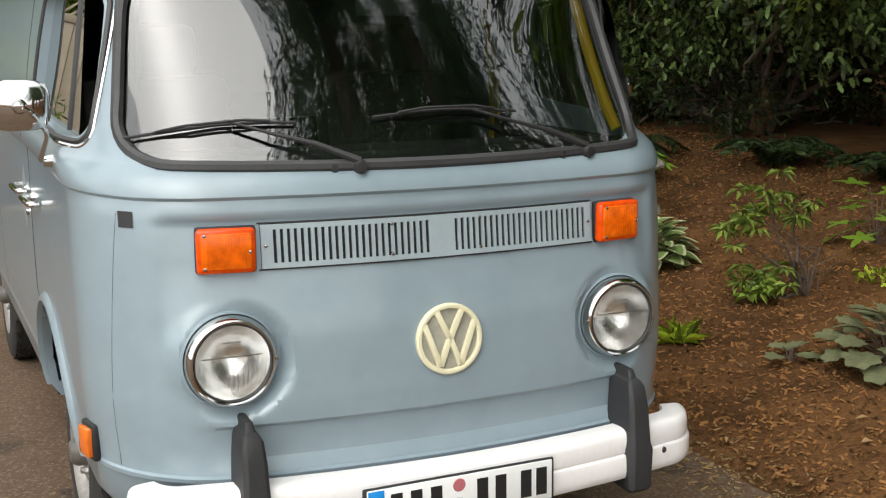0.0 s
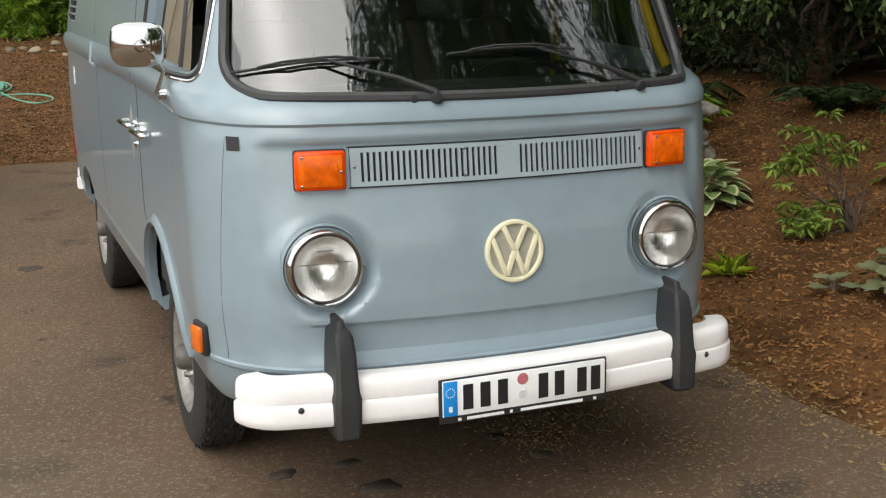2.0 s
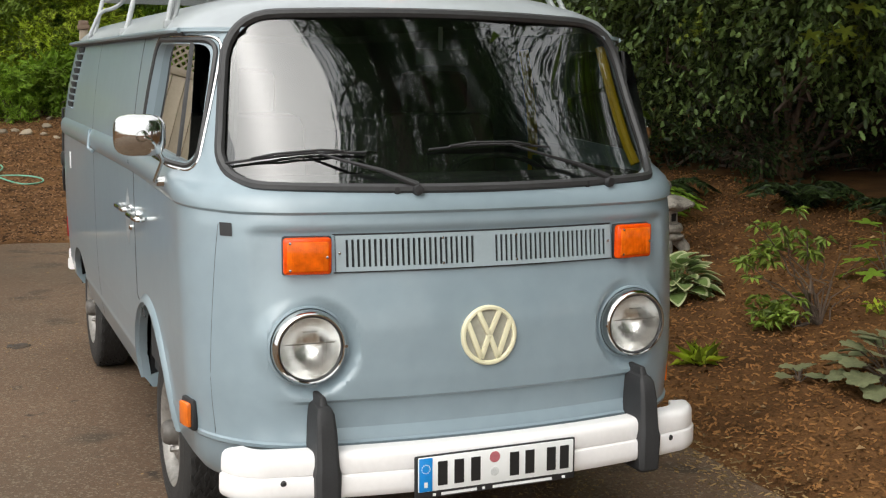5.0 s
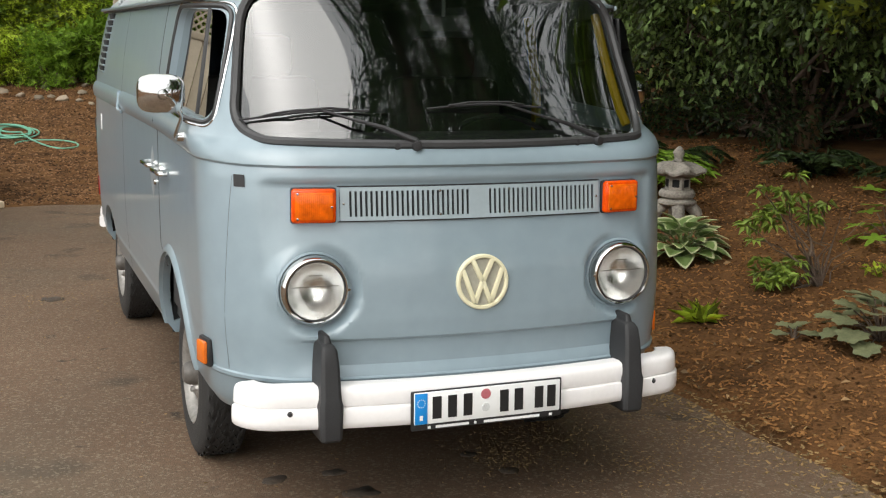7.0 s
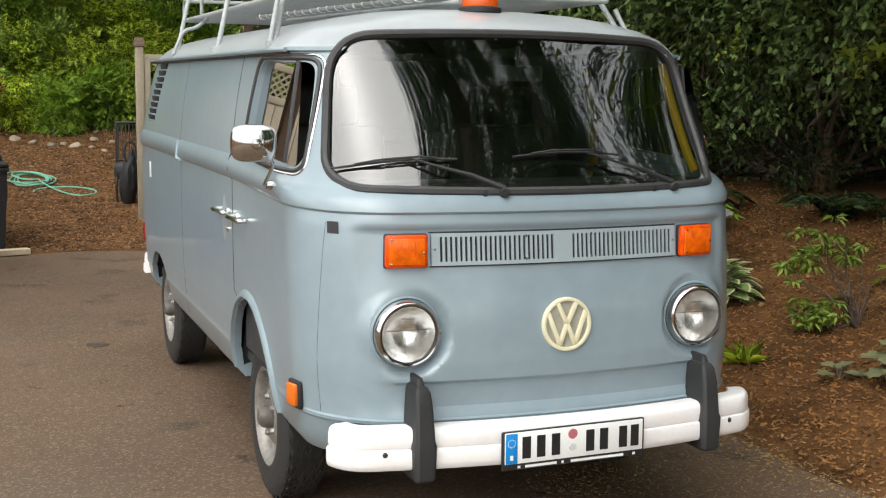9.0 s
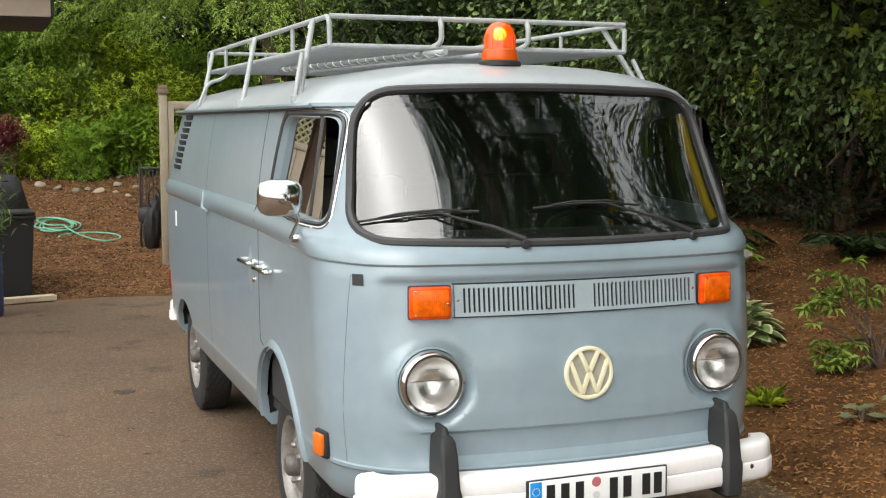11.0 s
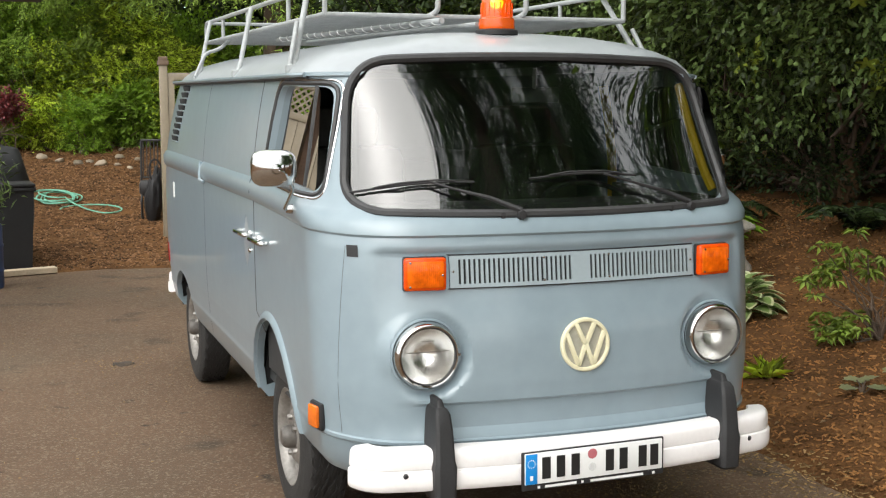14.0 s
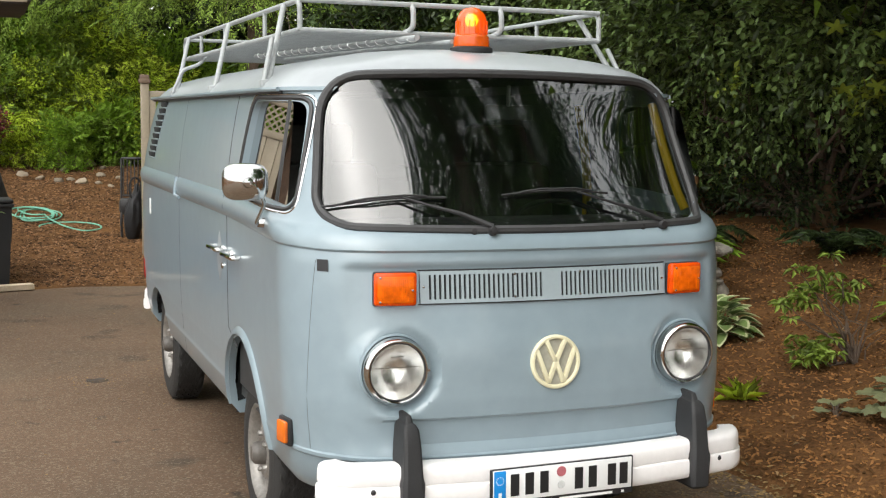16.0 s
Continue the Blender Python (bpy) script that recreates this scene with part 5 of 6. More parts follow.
# bright garden at the back
def garden():
    looks = (("bright", "yellow-green", (0.10, 0.05)), ("fern", "fresh green", (0.15, 0.06)), ("bright", "pale yellow-green", (0.07, 0.04)), ("rhodo", "mid-green", (0.12, 0.05)), ("cedar", "soft green", (0.16, 0.05)))
    for i in range(26):
        row = i % 3
        x = -2.6 + 3.6 * (i // 3) / 8 + rng.uniform(-0.25, 0.25)
        y = (17.0, 18.2, 19.4)[row] + rng.uniform(-0.3, 0.3)
        h = (0.42, 0.85, 1.25)[row] * rng.uniform(0.75, 1.2)
        key, word, leaf = looks[int(rng.integers(0, 5))]
        z = G(x, y)
        shrub("garden_shrub", "leafy " + word + " garden shrub on the slope", "shrub", (x, y, z),
              [((x, y, z + h * 0.9), (0.50 + 0.15 * row, 0.4, h), 52 + 26 * row, 10 if i % 2 else 30, 0.09)], M[key], (0.24, 0) if i % 2 else leaf, 6, 0.018, group="garden shrubs", make=sprays if i % 2 else leaves)


garden()
shrub("garden_shrub", "mid-green leafy shrub at the foot of the slope", "shrub", (-1.0, 19.8, G(-1.0, 19.8)),
      [((-0.9, 19.8, 2.5), (1.3, 0.8, 0.8), 260, 44, 0.15), ((-4.6, 20.4, 3.2), (2.2, 1.0, 1.5), 260, 44, 0.2), ((1.6, 20.4, 2.0), (1.8, 1.0, 1.2), 260, 40, 0.18)], M["fern"], (0.14, 0.06), 5, 0.03, group="garden shrubs")
shrub("red_shrub", "small shrub with dark red leaves", "shrub", (-1.72, 15.9, G(-1.72, 15.9)), [((-1.66, 15.9, 1.52), (0.20, 0.2, 0.22), 50, 30, 0.06)], M["redleaf"], (0.06, 0.035), 4, 0.015)
# woods closing the view
def woods():
    A, B = [], []
    for x, y, z, rx, ry, rz, n in ((-8, 27, 4, 6, 2.5, 5, 420), (2, 28, 4, 6, 2.5, 5, 460), (12, 26, 5, 7, 3, 6, 500), (15, 15, 4, 3, 7, 6, 460), (14, 4, 4, 3, 6, 6, 420), (-14, 16, 4, 3, 9, 5, 300)):
        at, out = clumps((x, y, z), (rx, ry, rz), int(n * 1.5), 26, 0.5, 0.3)
        A.append(at)
        B.append(out)
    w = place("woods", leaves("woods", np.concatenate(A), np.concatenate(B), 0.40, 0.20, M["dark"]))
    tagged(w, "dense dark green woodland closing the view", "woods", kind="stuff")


woods()


# ---- bed: stones, plants and litter ----
def build_lantern():
    x, y = 3.46, 4.40
    z = G(x, y) - 0.02
    root = thing("stone_lantern", (x, y, z), "small weathered grey stone garden lantern on the mulch", "garden lantern", turn=20)

    def wobble(bm, k=0.006):
        for v in bm.verts:
            v.co += Vector([k * noise.noise(v.co * 22 + Vector((i * 9, 0, 0))) for i in range(3)])
        return bm

    for i in range(4):
        a = i * math.pi / 2 + math.pi / 4
        leg = tube([(0.165 * math.cos(a), 0.165 * math.sin(a), 0.0), (0.15 * math.cos(a), 0.15 * math.sin(a), 0.07), (0.10 * math.cos(a), 0.10 * math.sin(a), 0.125), (0.03 * math.cos(a), 0.03 * math.sin(a), 0.15)], 0.04, 10, radii=[0.045, 0.048, 0.05, 0.045])
        part("leg", wobble(leg), M["stone"], root)
    part("base_slab", wobble(lathe([(0.0, 0.125), (0.13, 0.125), (0.150, 0.14), (0.150, 0.155), (0.12, 0.175), (0.0, 0.175)], 24)), M["stone"], root)
    part("middle_slab", wobble(lathe([(0.0, 0.175), (0.11, 0.175), (0.138, 0.195), (0.140, 0.22), (0.12, 0.245), (0.0, 0.245)], 24)), M["stone"], root)
    fire = part("fire_box", wobble(lathe([(0.0, 0.24), (0.098, 0.24), (0.094, 0.345), (0.0, 0.345)], 6), 0.003), M["stone"], root, sharp=25)
    for i in range(6):
        a = i * math.pi / 3 + math.pi / 6
        # solid black box on each face, for an opening's shade
        part("window_opening", box(0.012, 0.055, 0.06, (0.082, 0, 0.295), 0.006, None), M["cavity"], fire, m=pose(0, 0, 0, 0, 0, math.degrees(a)))
    roof = lathe([(0.0, 0.34), (0.16, 0.345), (0.205, 0.36), (0.212, 0.378), (0.195, 0.40), (0.13, 0.43), (0.085, 0.455), (0.0, 0.46)], 36)
    for v in roof.verts:
        r = math.hypot(v.co.x, v.co.y)
        if r > 0.12:
            k = 0.5 + 0.5 * math.cos(6 * math.atan2(v.co.y, v.co.x))
            v.co.z += 0.022 * k
            v.co.x *= 0.84 + 0.10 * k
            v.co.y *= 0.84 + 0.10 * k
    part("roof", wobble(roof, 0.01), M["stone"], root)
    for i in range(6):
        a = i * math.pi / 3
        part("scroll", wobble(lathe([(0.0, -0.022), (0.024, -0.016), (0.030, 0.0), (0.024, 0.016), (0.0, 0.022)], 12, "z", (0.188 * math.cos(a), 0.188 * math.sin(a), 0.395))), M["stone"], root)
    part("finial", wobble(lathe([(0.03, 0.45), (0.045, 0.465), (0.034, 0.485), (0.036, 0.50), (0.044, 0.525), (0.034, 0.55), (0.012, 0.572), (0.0, 0.575)], 18)), M["stone"], root)


build_lantern()


def leaf_mesh(name, outline, mats, ribs=0.0, droop=0.25, cup=0.12, margin=0.0):
    """A broad leaf of unit length growing along +y, as rings from the midrib out to its edge."""
    n = len(outline)
    cx, cy = 0.0, 0.42
    rings = [1.0, 1 - margin, 0.5, 0.08] if margin else [1.0, 0.62, 0.08]
    verts = []
    for f in rings:
        for i, (x, y) in enumerate(outline):
            px, py = cx + (x - cx) * f, cy + (y - cy) * f
            z = cup * abs(px) * 1.6 - droop * py * py + ribs * math.sin(i * 2.0) * f
            verts.append((px, py, z))
    faces, idx = [], []
    for j in range(len(rings) - 1):
        for i in range(n):
            faces.append((j * n + i, j * n + (i + 1) % n, (j + 1) * n + (i + 1) % n, (j + 1) * n + i))
            idx.append(1 if margin and j == 0 else 0)
    faces.append(tuple((len(rings) - 1) * n + i for i in range(n)))
    idx.append(0)
    me = mesh_of(name, verts, faces, mats[0], True)
    for m in mats[1:]:
        me.materials.append(m)
    me.polygons.foreach_set("material_index", idx)
    return me


OVATE = [(q * 1.35 * 0.62, v) for q, v in ((0.0, 0.0), (0.26, 0.05), (0.44, 0.18), (0.51, 0.36), (0.46, 0.56), (0.31, 0.77), (0.13, 0.93), (0.0, 1.0), (-0.13, 0.93), (-0.31, 0.77), (-0.46, 0.56), (-0.51, 0.36), (-0.44, 0.18), (-0.26, 0.05))]
SCALLOP = [((0.46 + 0.06 * math.cos(7 * a)) * math.sin(a), 0.42 - (0.44 + 0.06 * math.cos(7 * a)) * math.cos(a)) for a in np.linspace(0, 2 * math.pi, 43)[:-1]]
def maple_radius(a):
    """Five pointed lobes with small teeth."""
    tri = 1 - 2 * math.asin(min(1.0, abs(math.sin(2.5 * (a - math.pi))))) / math.pi
    return 0.19 + 0.38 * tri ** 1.2 * (0.75 + 0.25 * abs(math.sin(a / 2))) + 0.018 * math.cos(25 * a)


LOBED = [(maple_radius(a) * math.sin(a), 0.42 - maple_radius(a) * math.cos(a)) for a in np.linspace(0, 2 * math.pi, 61)[:-1]]


def rosette(name, label, at, count, mesh, size, reach, height, flat, stem, group=""):
    """A clump of broad leaves on stalks, each leaf a piece of its own."""
    z = G(at[0], at[1]) - 0.01
    root = thing(name, (at[0], at[1], z), label, "plant", group)
    for i in range(count):
        q = (i + 0.5) / count
        a = i * 2.39996
        r = reach * math.sqrt(q)
        h = height * (1.05 - q) * rng.uniform(0.8, 1.1) + 0.03
        p = Vector((r * 0.75 * math.cos(a), r * 0.75 * math.sin(a), h))
        k = size * rng.uniform(0.8, 1.15)
        tilt = (flat[0] * (1 - q) + flat[1] * q) + rng.uniform(-10, 10)
        m = Matrix.Translation(p) @ pose(0, 0, 0, 0, 0, math.degrees(a) - 90 + rng.uniform(-14, 14)) @ pose(0, 0, 0, tilt, rng.uniform(-12, 12)) @ Matrix.Diagonal((k, k, k, 1))
        ob = place("leaf", mesh, root, m=m)
        part("stalk", tube([(0, 0, 0), p * 0.55 + Vector((0, 0, 0.02)), p], 0.004, 5), stem, root)


hosta_leaf = leaf_mesh("leaf", OVATE, [M["hosta"], M["hostaedge"]], 0.004, 0.35, 0.18, 0.2)
rosette("hosta_plant", "variegated hosta with green leaves edged in cream", (2.84, 3.28), 46, hosta_leaf, 0.165, 0.25, 0.19, (50, -8), M["hosta"])
heu_leaf = leaf_mesh("leaf", SCALLOP, [M["heuchera"]], 0.012, 0.15, 0.10)
rosette("heuchera_plant", "grey-green heuchera with large scalloped leaves", (2.66, 1.12), 34, heu_leaf, 0.155, 0.30, 0.20, (22, -14), M["bark"])
rosette("heuchera_plant", "small grey-green heuchera seedling at the bed", (2.36, 1.42), 6, heu_leaf, 0.09, 0.09, 0.06, (20, -5), M["bark"])
maple_leaf = leaf_mesh("leaf", LOBED, [M["fern"]], 0.006, 0.2, 0.05)
rosette("maple_seedling", "bright green maple seedling with lobed leaves", (3.86, 2.48), 16, maple_leaf, 0.19, 0.24, 0.30, (20, -18), M["bark"])


def build_rhodo():
    x, y = 3.0, 2.1
    z = G(x, y) - 0.02
    root = thing("rhododendron", (x, y, z), "leggy young rhododendron with fresh green leaf whorls", "shrub")
    R, F = np.array([0.94, -0.34, 0]), np.array([0.34, 0.94, 0])
    tips, at, ways = [], [], []
    for cx, cz, n, rad in ((-0.22, 0.53, 17, 0.13), (-0.05, 0.45, 8, 0.09), (-0.31, 0.42, 10, 0.09), (-0.20, 0.12, 16, 0.11), (-0.27, 0.07, 7, 0.08)):
        for _ in range(n):
            c = R * (cx + rng.normal() * rad * 0.6) + F * rng.normal() * rad * 0.7 + np.array([0, 0, cz + rng.normal() * rad * 0.45])
            c[2] = max(c[2], 0.04)
            tips.append(c)
            k = 9
            a = np.linspace(0, 2 * math.pi, k, endpoint=False) + rng.uniform(0, 1)
            w = np.stack([np.cos(a), np.sin(a), np.full(k, -0.15) + rng.normal(size=k) * 0.3], 1)
            at.append(np.repeat(c[None], k, 0) + w * 0.012)
            ways.append(w)
    place("crown", leaves("crown", np.concatenate(at), np.concatenate(ways), 0.066, 0.023, M["rhodo"], 0.15, 0.4), root)
    for i in range(0, len(tips), 4):
        part("stem", limbs((0.04, 0.0, 0), [tips[i]], 0.009, 0.03), M["bark"], root)
    for u, h in ((0.2, 0.5), (0.32, 0.42), (-0.1, 0.35), (0.26, 0.2)):
        part("dead_twig", limbs((0.04, 0.02, 0), [R * u + F * 0.05 + np.array([0, 0, h])], 0.006, 0.04), M["bark"], root)


build_rhodo()
maple_sprays()


def build_fern(name, at, n, length, label, mtl):
    z = G(at[0], at[1]) - 0.01
    root = thing(name, (at[0], at[1], z), label, "fern", "ferns")
    pts_all, ways_all, ribs = [], [], []
    for i in range(n):
        a = i * 2.39996
        d = np.array([math.cos(a), math.sin(a), 0])
        L = length * rng.uniform(0.75, 1.15)
        u = np.linspace(0.1, 1, 34)
        line = np.outer(u * L * 0.8, d) + np.stack([0 * u, 0 * u, L * (1.1 * u - 0.85 * u * u)], 1)
        ribs.append(tube([tuple(p) for p in line[::6]], 0.004, 5))
        side = np.array([-d[1], d[0], 0])
        for q in (-1, 1):
            w = 0.85 * q * side[None] + 0.35 * d[None] + np.array([[0, 0, -0.1]]) + rng.normal(size=(34, 3)) * 0.06
            keep = np.arange(34)
            pts_all.append(line[keep])
            ways_all.append(w * (1.05 - u[:, None]) ** 0.6)
    place("fronds", leaves("fronds", np.concatenate(pts_all), np.concatenate(ways_all), 0.11 * length / 0.6, 0.026, mtl, 0.1, 0.2), root)
    part("ribs", join(*ribs), mtl, root)


build_fern("sword_fern", (3.62, 5.55), 24, 0.95, "green sword fern behind the stone lantern", M["fern"])
# three more ferns, shade put into their dark leaf colour
build_fern("sword_fern", (4.35, 6.1), 14, 0.7, "sword fern, leaves coloured dark for the shade", M["dark"])
build_fern("sword_fern", (4.9, 4.6), 12, 0.6, "sword fern, leaves coloured dark for the shade", M["dark"])
build_fern("sword_fern", (5.0, 3.5), 12, 0.55, "sword fern, leaves coloured dark for the shade", M["dark"])


def build_tuft():
    x, y = 2.17, 2.0
    root = thing("grass_tuft", (x, y, G(x, y)), "small yellow-green grass tuft in the mulch", "grass")
    n = 60
    ways = rng.normal(size=(n, 3)) * [0.6, 0.6, 0.2] + [0, 0, 0.8]
    place("foliage", leaves("foliage", rng.normal(size=(n, 3)) * [0.03, 0.03, 0.0], ways, 0.13, 0.008, M["bright"], 0.1, 0.5), root)
    x, y = 3.35, 1.95
    root = thing("grass_tuft", (x, y, G(x, y)), "small yellow seedling in the mulch", "grass")
    place("foliage", leaves("foliage", rng.normal(size=(40, 3)) * [0.05, 0.05, 0.02] + [0, 0, 0.03], rng.normal(size=(40, 3)) + [0, 0, 0.5], 0.06, 0.03, M["bright"]), root)
    x, y = 2.2, 1.86
    lf = place("fallen_leaf", leaf_mesh("fallen_leaf", LOBED, [mat("yellow_leaf", (0.62, 0.50, 0.03), 0.5, var=0.15)], 0.01, 0.3, 0.2), m=pose(x, y, G(x, y) + 0.03, 12, 10, 30) @ Matrix.Diagonal((0.075, 0.075, 0.075, 1)))
    tagged(lf, "single bright yellow fallen leaf on the mulch", "leaf")


build_tuft()


def scatter_chips(name, at, lo, hi, thick, material, label, category, lift=0.0, tilt=0.35):
    """Loose flat flakes as little boxes, all in one object."""
    n = len(at)
    L, W = rng.uniform(lo, hi, n), rng.uniform(lo, hi, n) * 0.35
    yaw = rng.uniform(0, 2 * math.pi, n)
    d = np.stack([np.cos(yaw), np.sin(yaw), rng.normal(size=n) * tilt], 1)
    d = unit(d)
    side = unit(np.cross(d, np.array([0, 0, 1.0]) + rng.normal(size=(n, 3)) * tilt))
    up = np.cross(side, d)
    corners = []
    for sx, sy, sz in ((-1, -1, -1), (1, -1, -1), (1, 1, -1), (-1, 1, -1), (-0.8, -0.7, 1), (0.9, -0.8, 1), (0.8, 0.7, 1), (-0.9, 0.8, 1)):
        corners.append(at + d * (sx * L / 2)[:, None] + side * (sy * W / 2)[:, None] + up * (sz * thick / 2))
    verts = np.stack(corners, 1).reshape(-1, 3)
    i = np.arange(n)[:, None] * 8
    quads = np.concatenate([i + np.array([q]) for q in ((4, 5, 6, 7), (0, 1, 5, 4), (1, 2, 6, 5), (2, 3, 7, 6), (3, 0, 4, 7))])
    ob = place(name, fast_mesh(name, verts, quads, material))
    return tagged(ob, label, category, kind="stuff")


def on_ground(x, y, lift):
    return np.stack([x, y, [G(a, b) + lift for a, b in zip(x, y)]], 1)


def build_litter():
    n = 32000
    y = rng.uniform(-3.0, 7.5, n)
    x = np.array([edge_x(v) for v in y]) + 0.02 + rng.uniform(0, 1, n) ** 1.4 * 4.2
    scatter_chips("bark_chips", on_ground(x, y, 0.006), 0.009, 0.042, 0.005, M["chip"], "loose brown bark chips covering the bed", "mulch")
    n = 17000
    x, y = rng.uniform(-3.2, 1.6, n), 8.62 + rng.uniform(0, 1, n) ** 1.2 * 8.5
    scatter_chips("bark_chips", on_ground(x, y, 0.006), 0.014, 0.05, 0.006, M["shadechip"], "loose bark chips on the slope behind the drive", "mulch")
    # dry litter along the edge of the drive and in patches on it
    n = 2300
    y = rng.uniform(-1.0, 6.0, n)
    x = np.array([edge_x(v) for v in y]) + rng.normal(size=n) * 0.10 - 0.03
    z = np.array([max(0.004, G(a, b) + 0.012) for a, b in zip(x, y)])
    scatter_chips("dry_litter", np.stack([x, y, z], 1), 0.008, 0.032, 0.003, M["litter"], "dry tan leaf litter along the drive's edge", "litter", tilt=0.25)
    pts = []
    for cx, cy, r, k in ((0.50, 0.72, 0.16, 300), (0.72, 0.85, 0.14, 220), (0.38, 0.55, 0.10, 160), (0.85, 0.30, 0.10, 120), (1.15, 0.6, 0.22, 200), (0.75, 0.05, 0.2, 100), (0.2, 0.1, 0.4, 100), (1.2, 0.1, 0.35, 160), (-1.15, 4.15, 0.16, 90)):
        pts.append(np.stack([cx + rng.normal(size=k) * r, cy + rng.normal(size=k) * r, np.full(k, 0.007)], 1))
    k = 700
    pts.append(np.stack([rng.uniform(-3.5, 1.4, k), rng.uniform(-2.5, 8.2, k), np.full(k, 0.007)], 1))
    scatter_chips("drive_litter", np.concatenate(pts), 0.004, 0.015, 0.0025, M["litter"], "scattered dry flakes on the asphalt", "litter", tilt=0.12)
    n = 260
    y = rng.uniform(-0.8, 6.5, n)
    x = np.array([edge_x(v) for v in y]) + rng.uniform(0.05, 3.6, n)
    at = on_ground(x, y, 0.018)
    ob = place("fallen_leaves", leaves("fallen_leaves", at, rng.normal(size=(n, 3)) * [1, 1, 0.15], 0.045, 0.024, mat("tan_dead_leaf", (0.25, 0.155, 0.070), 0.8, var=0.2, island=0.9), 0.25, 0.2))
    tagged(ob, "scattered tan dead leaves on the bed", "leaf litter", kind="stuff")


build_litter()


STAINS = [(-0.32, 0.63, 0.035), (-0.55, 0.62, 0.04), (-0.28, 0.40, 0.05), (0.25, 0.66, 0.03), (0.33, 0.44, 0.035), (-1.15, 4.15, 0.06)]


def oil_stain(x, y, r):
    """A thin dark film with a ragged outline."""
    pts = []
    for i in range(48):
        a = 2 * math.pi * i / 48
        q = r * (1 + 0.40 * noise.noise(Vector((math.cos(a) * 1.4 + x * 7, math.sin(a) * 1.4, y))) + 0.10 * noise.noise(Vector((math.cos(a) * 5, math.sin(a) * 5, x))))
        pts.append((q * 1.2 * math.cos(a), q * 0.95 * math.sin(a), 0.0))
    low = [(px * 1.06, py * 1.06, -0.006) for px, py, _ in pts]
    n = len(pts)
    me = mesh_of("oil_stain", pts + low, [tuple(range(n))] + [(i, n + i, n + (i + 1) % n, (i + 1) % n) for i in range(n)], M["oil"], True)
    tagged(place("oil_stain", me, m=pose(x, y, 0.0040, 0, 0, 15)), "dark dried oil stain on the asphalt", "stain", "oil stains")


for ox, oy, orad in STAINS:
    oil_stain(ox, oy, orad)


# ---- back of the drive ----
def fence_panel(x, y, z, wide, tall=0.0):
    panel = thing("garden_fence", (x, y, z), "beige board fence with a lattice top", "fence", "garden fences")
    part("rail", box(wide, 0.05, 0.08, (wide / 2, 0, 1.72 + tall), 0.005), M["fence"], panel)
    part("rail", box(wide, 0.05, 0.08, (wide / 2, 0, 1.35 + tall), 0.005), M["fence"], panel)
    part("stile", box(0.07, 0.052, 1.7 + tall, (0.035, 0.0, 0.87 + tall / 2), 0.005), M["fence"], panel)
    k = int(wide / 0.152)
    for i in range(k):
        part("board", box(0.147, 0.022, 1.3 + tall, (0.075 + i * 0.152, 0.0, 0.66 + tall / 2), 0.004), M["fence"], panel)
    for i in range(int((wide - 0.4) / 0.085)):
        for q in (-1, 1):
            part("lattice_strip", box(0.022, 0.008, 0.46, (0.23 + i * 0.085, 0.012 * q, 1.535 + tall), 0.0, Matrix.Rotation(q * radians(45), 4, "Y")), M["fence"], panel, smooth=False)


def build_fence():
    x, y = -0.10, 10.0
    z = G(x, y)
    post = thing("fence_post", (x, y, z - 0.1), "beige square fence post with a brown cap", "fence post")
    part("shaft", box(0.085, 0.085, 1.98, (0, 0, 0.99), 0.006), M["fence"], post)
    part("cap", join(box(0.115, 0.115, 0.05, (0, 0, 2.005), 0.006), box(0.095, 0.095, 0.05, (0, 0, 2.05), 0.010)), M["cap"], post, "brown moulded cap")
    fence_panel(x + 0.045, y, z - 0.18, 2.2, 0.22)
    fence_panel(-4.7, 9.7, 0.1, 2.55, 0.65)


build_fence()


def build_carport():
    root = thing("carport", (-2.45, 6.1, 0), "tan fascia and dark soffit of an open carport roof", "carport")
    up = pose(2.45, -6.1, 0)
    part("fascia", join(box(6.0, 0.03, 0.20, (-4.48, 5.10, 2.52), 0.004), box(6.04, 0.05, 0.05, (-4.48, 5.09, 2.635), 0.004)), M["eave"], root, m=up)
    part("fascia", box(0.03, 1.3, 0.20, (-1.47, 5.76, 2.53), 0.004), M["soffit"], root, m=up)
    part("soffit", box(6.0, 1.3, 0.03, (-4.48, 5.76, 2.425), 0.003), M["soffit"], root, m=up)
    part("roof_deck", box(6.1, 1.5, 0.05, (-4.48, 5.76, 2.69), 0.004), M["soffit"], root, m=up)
    part("gutter", tube([(-7.5, 5.04, 2.60), (-1.44, 5.04, 2.60)], 0.03, 8), M["eave"], root, m=up)
    part("post", box(0.10, 0.10, 2.42, (0, 0, 1.20), 0.006), mat("brown_stain", (0.10, 0.055, 0.03), 0.7, var=0.2), root)


build_carport()


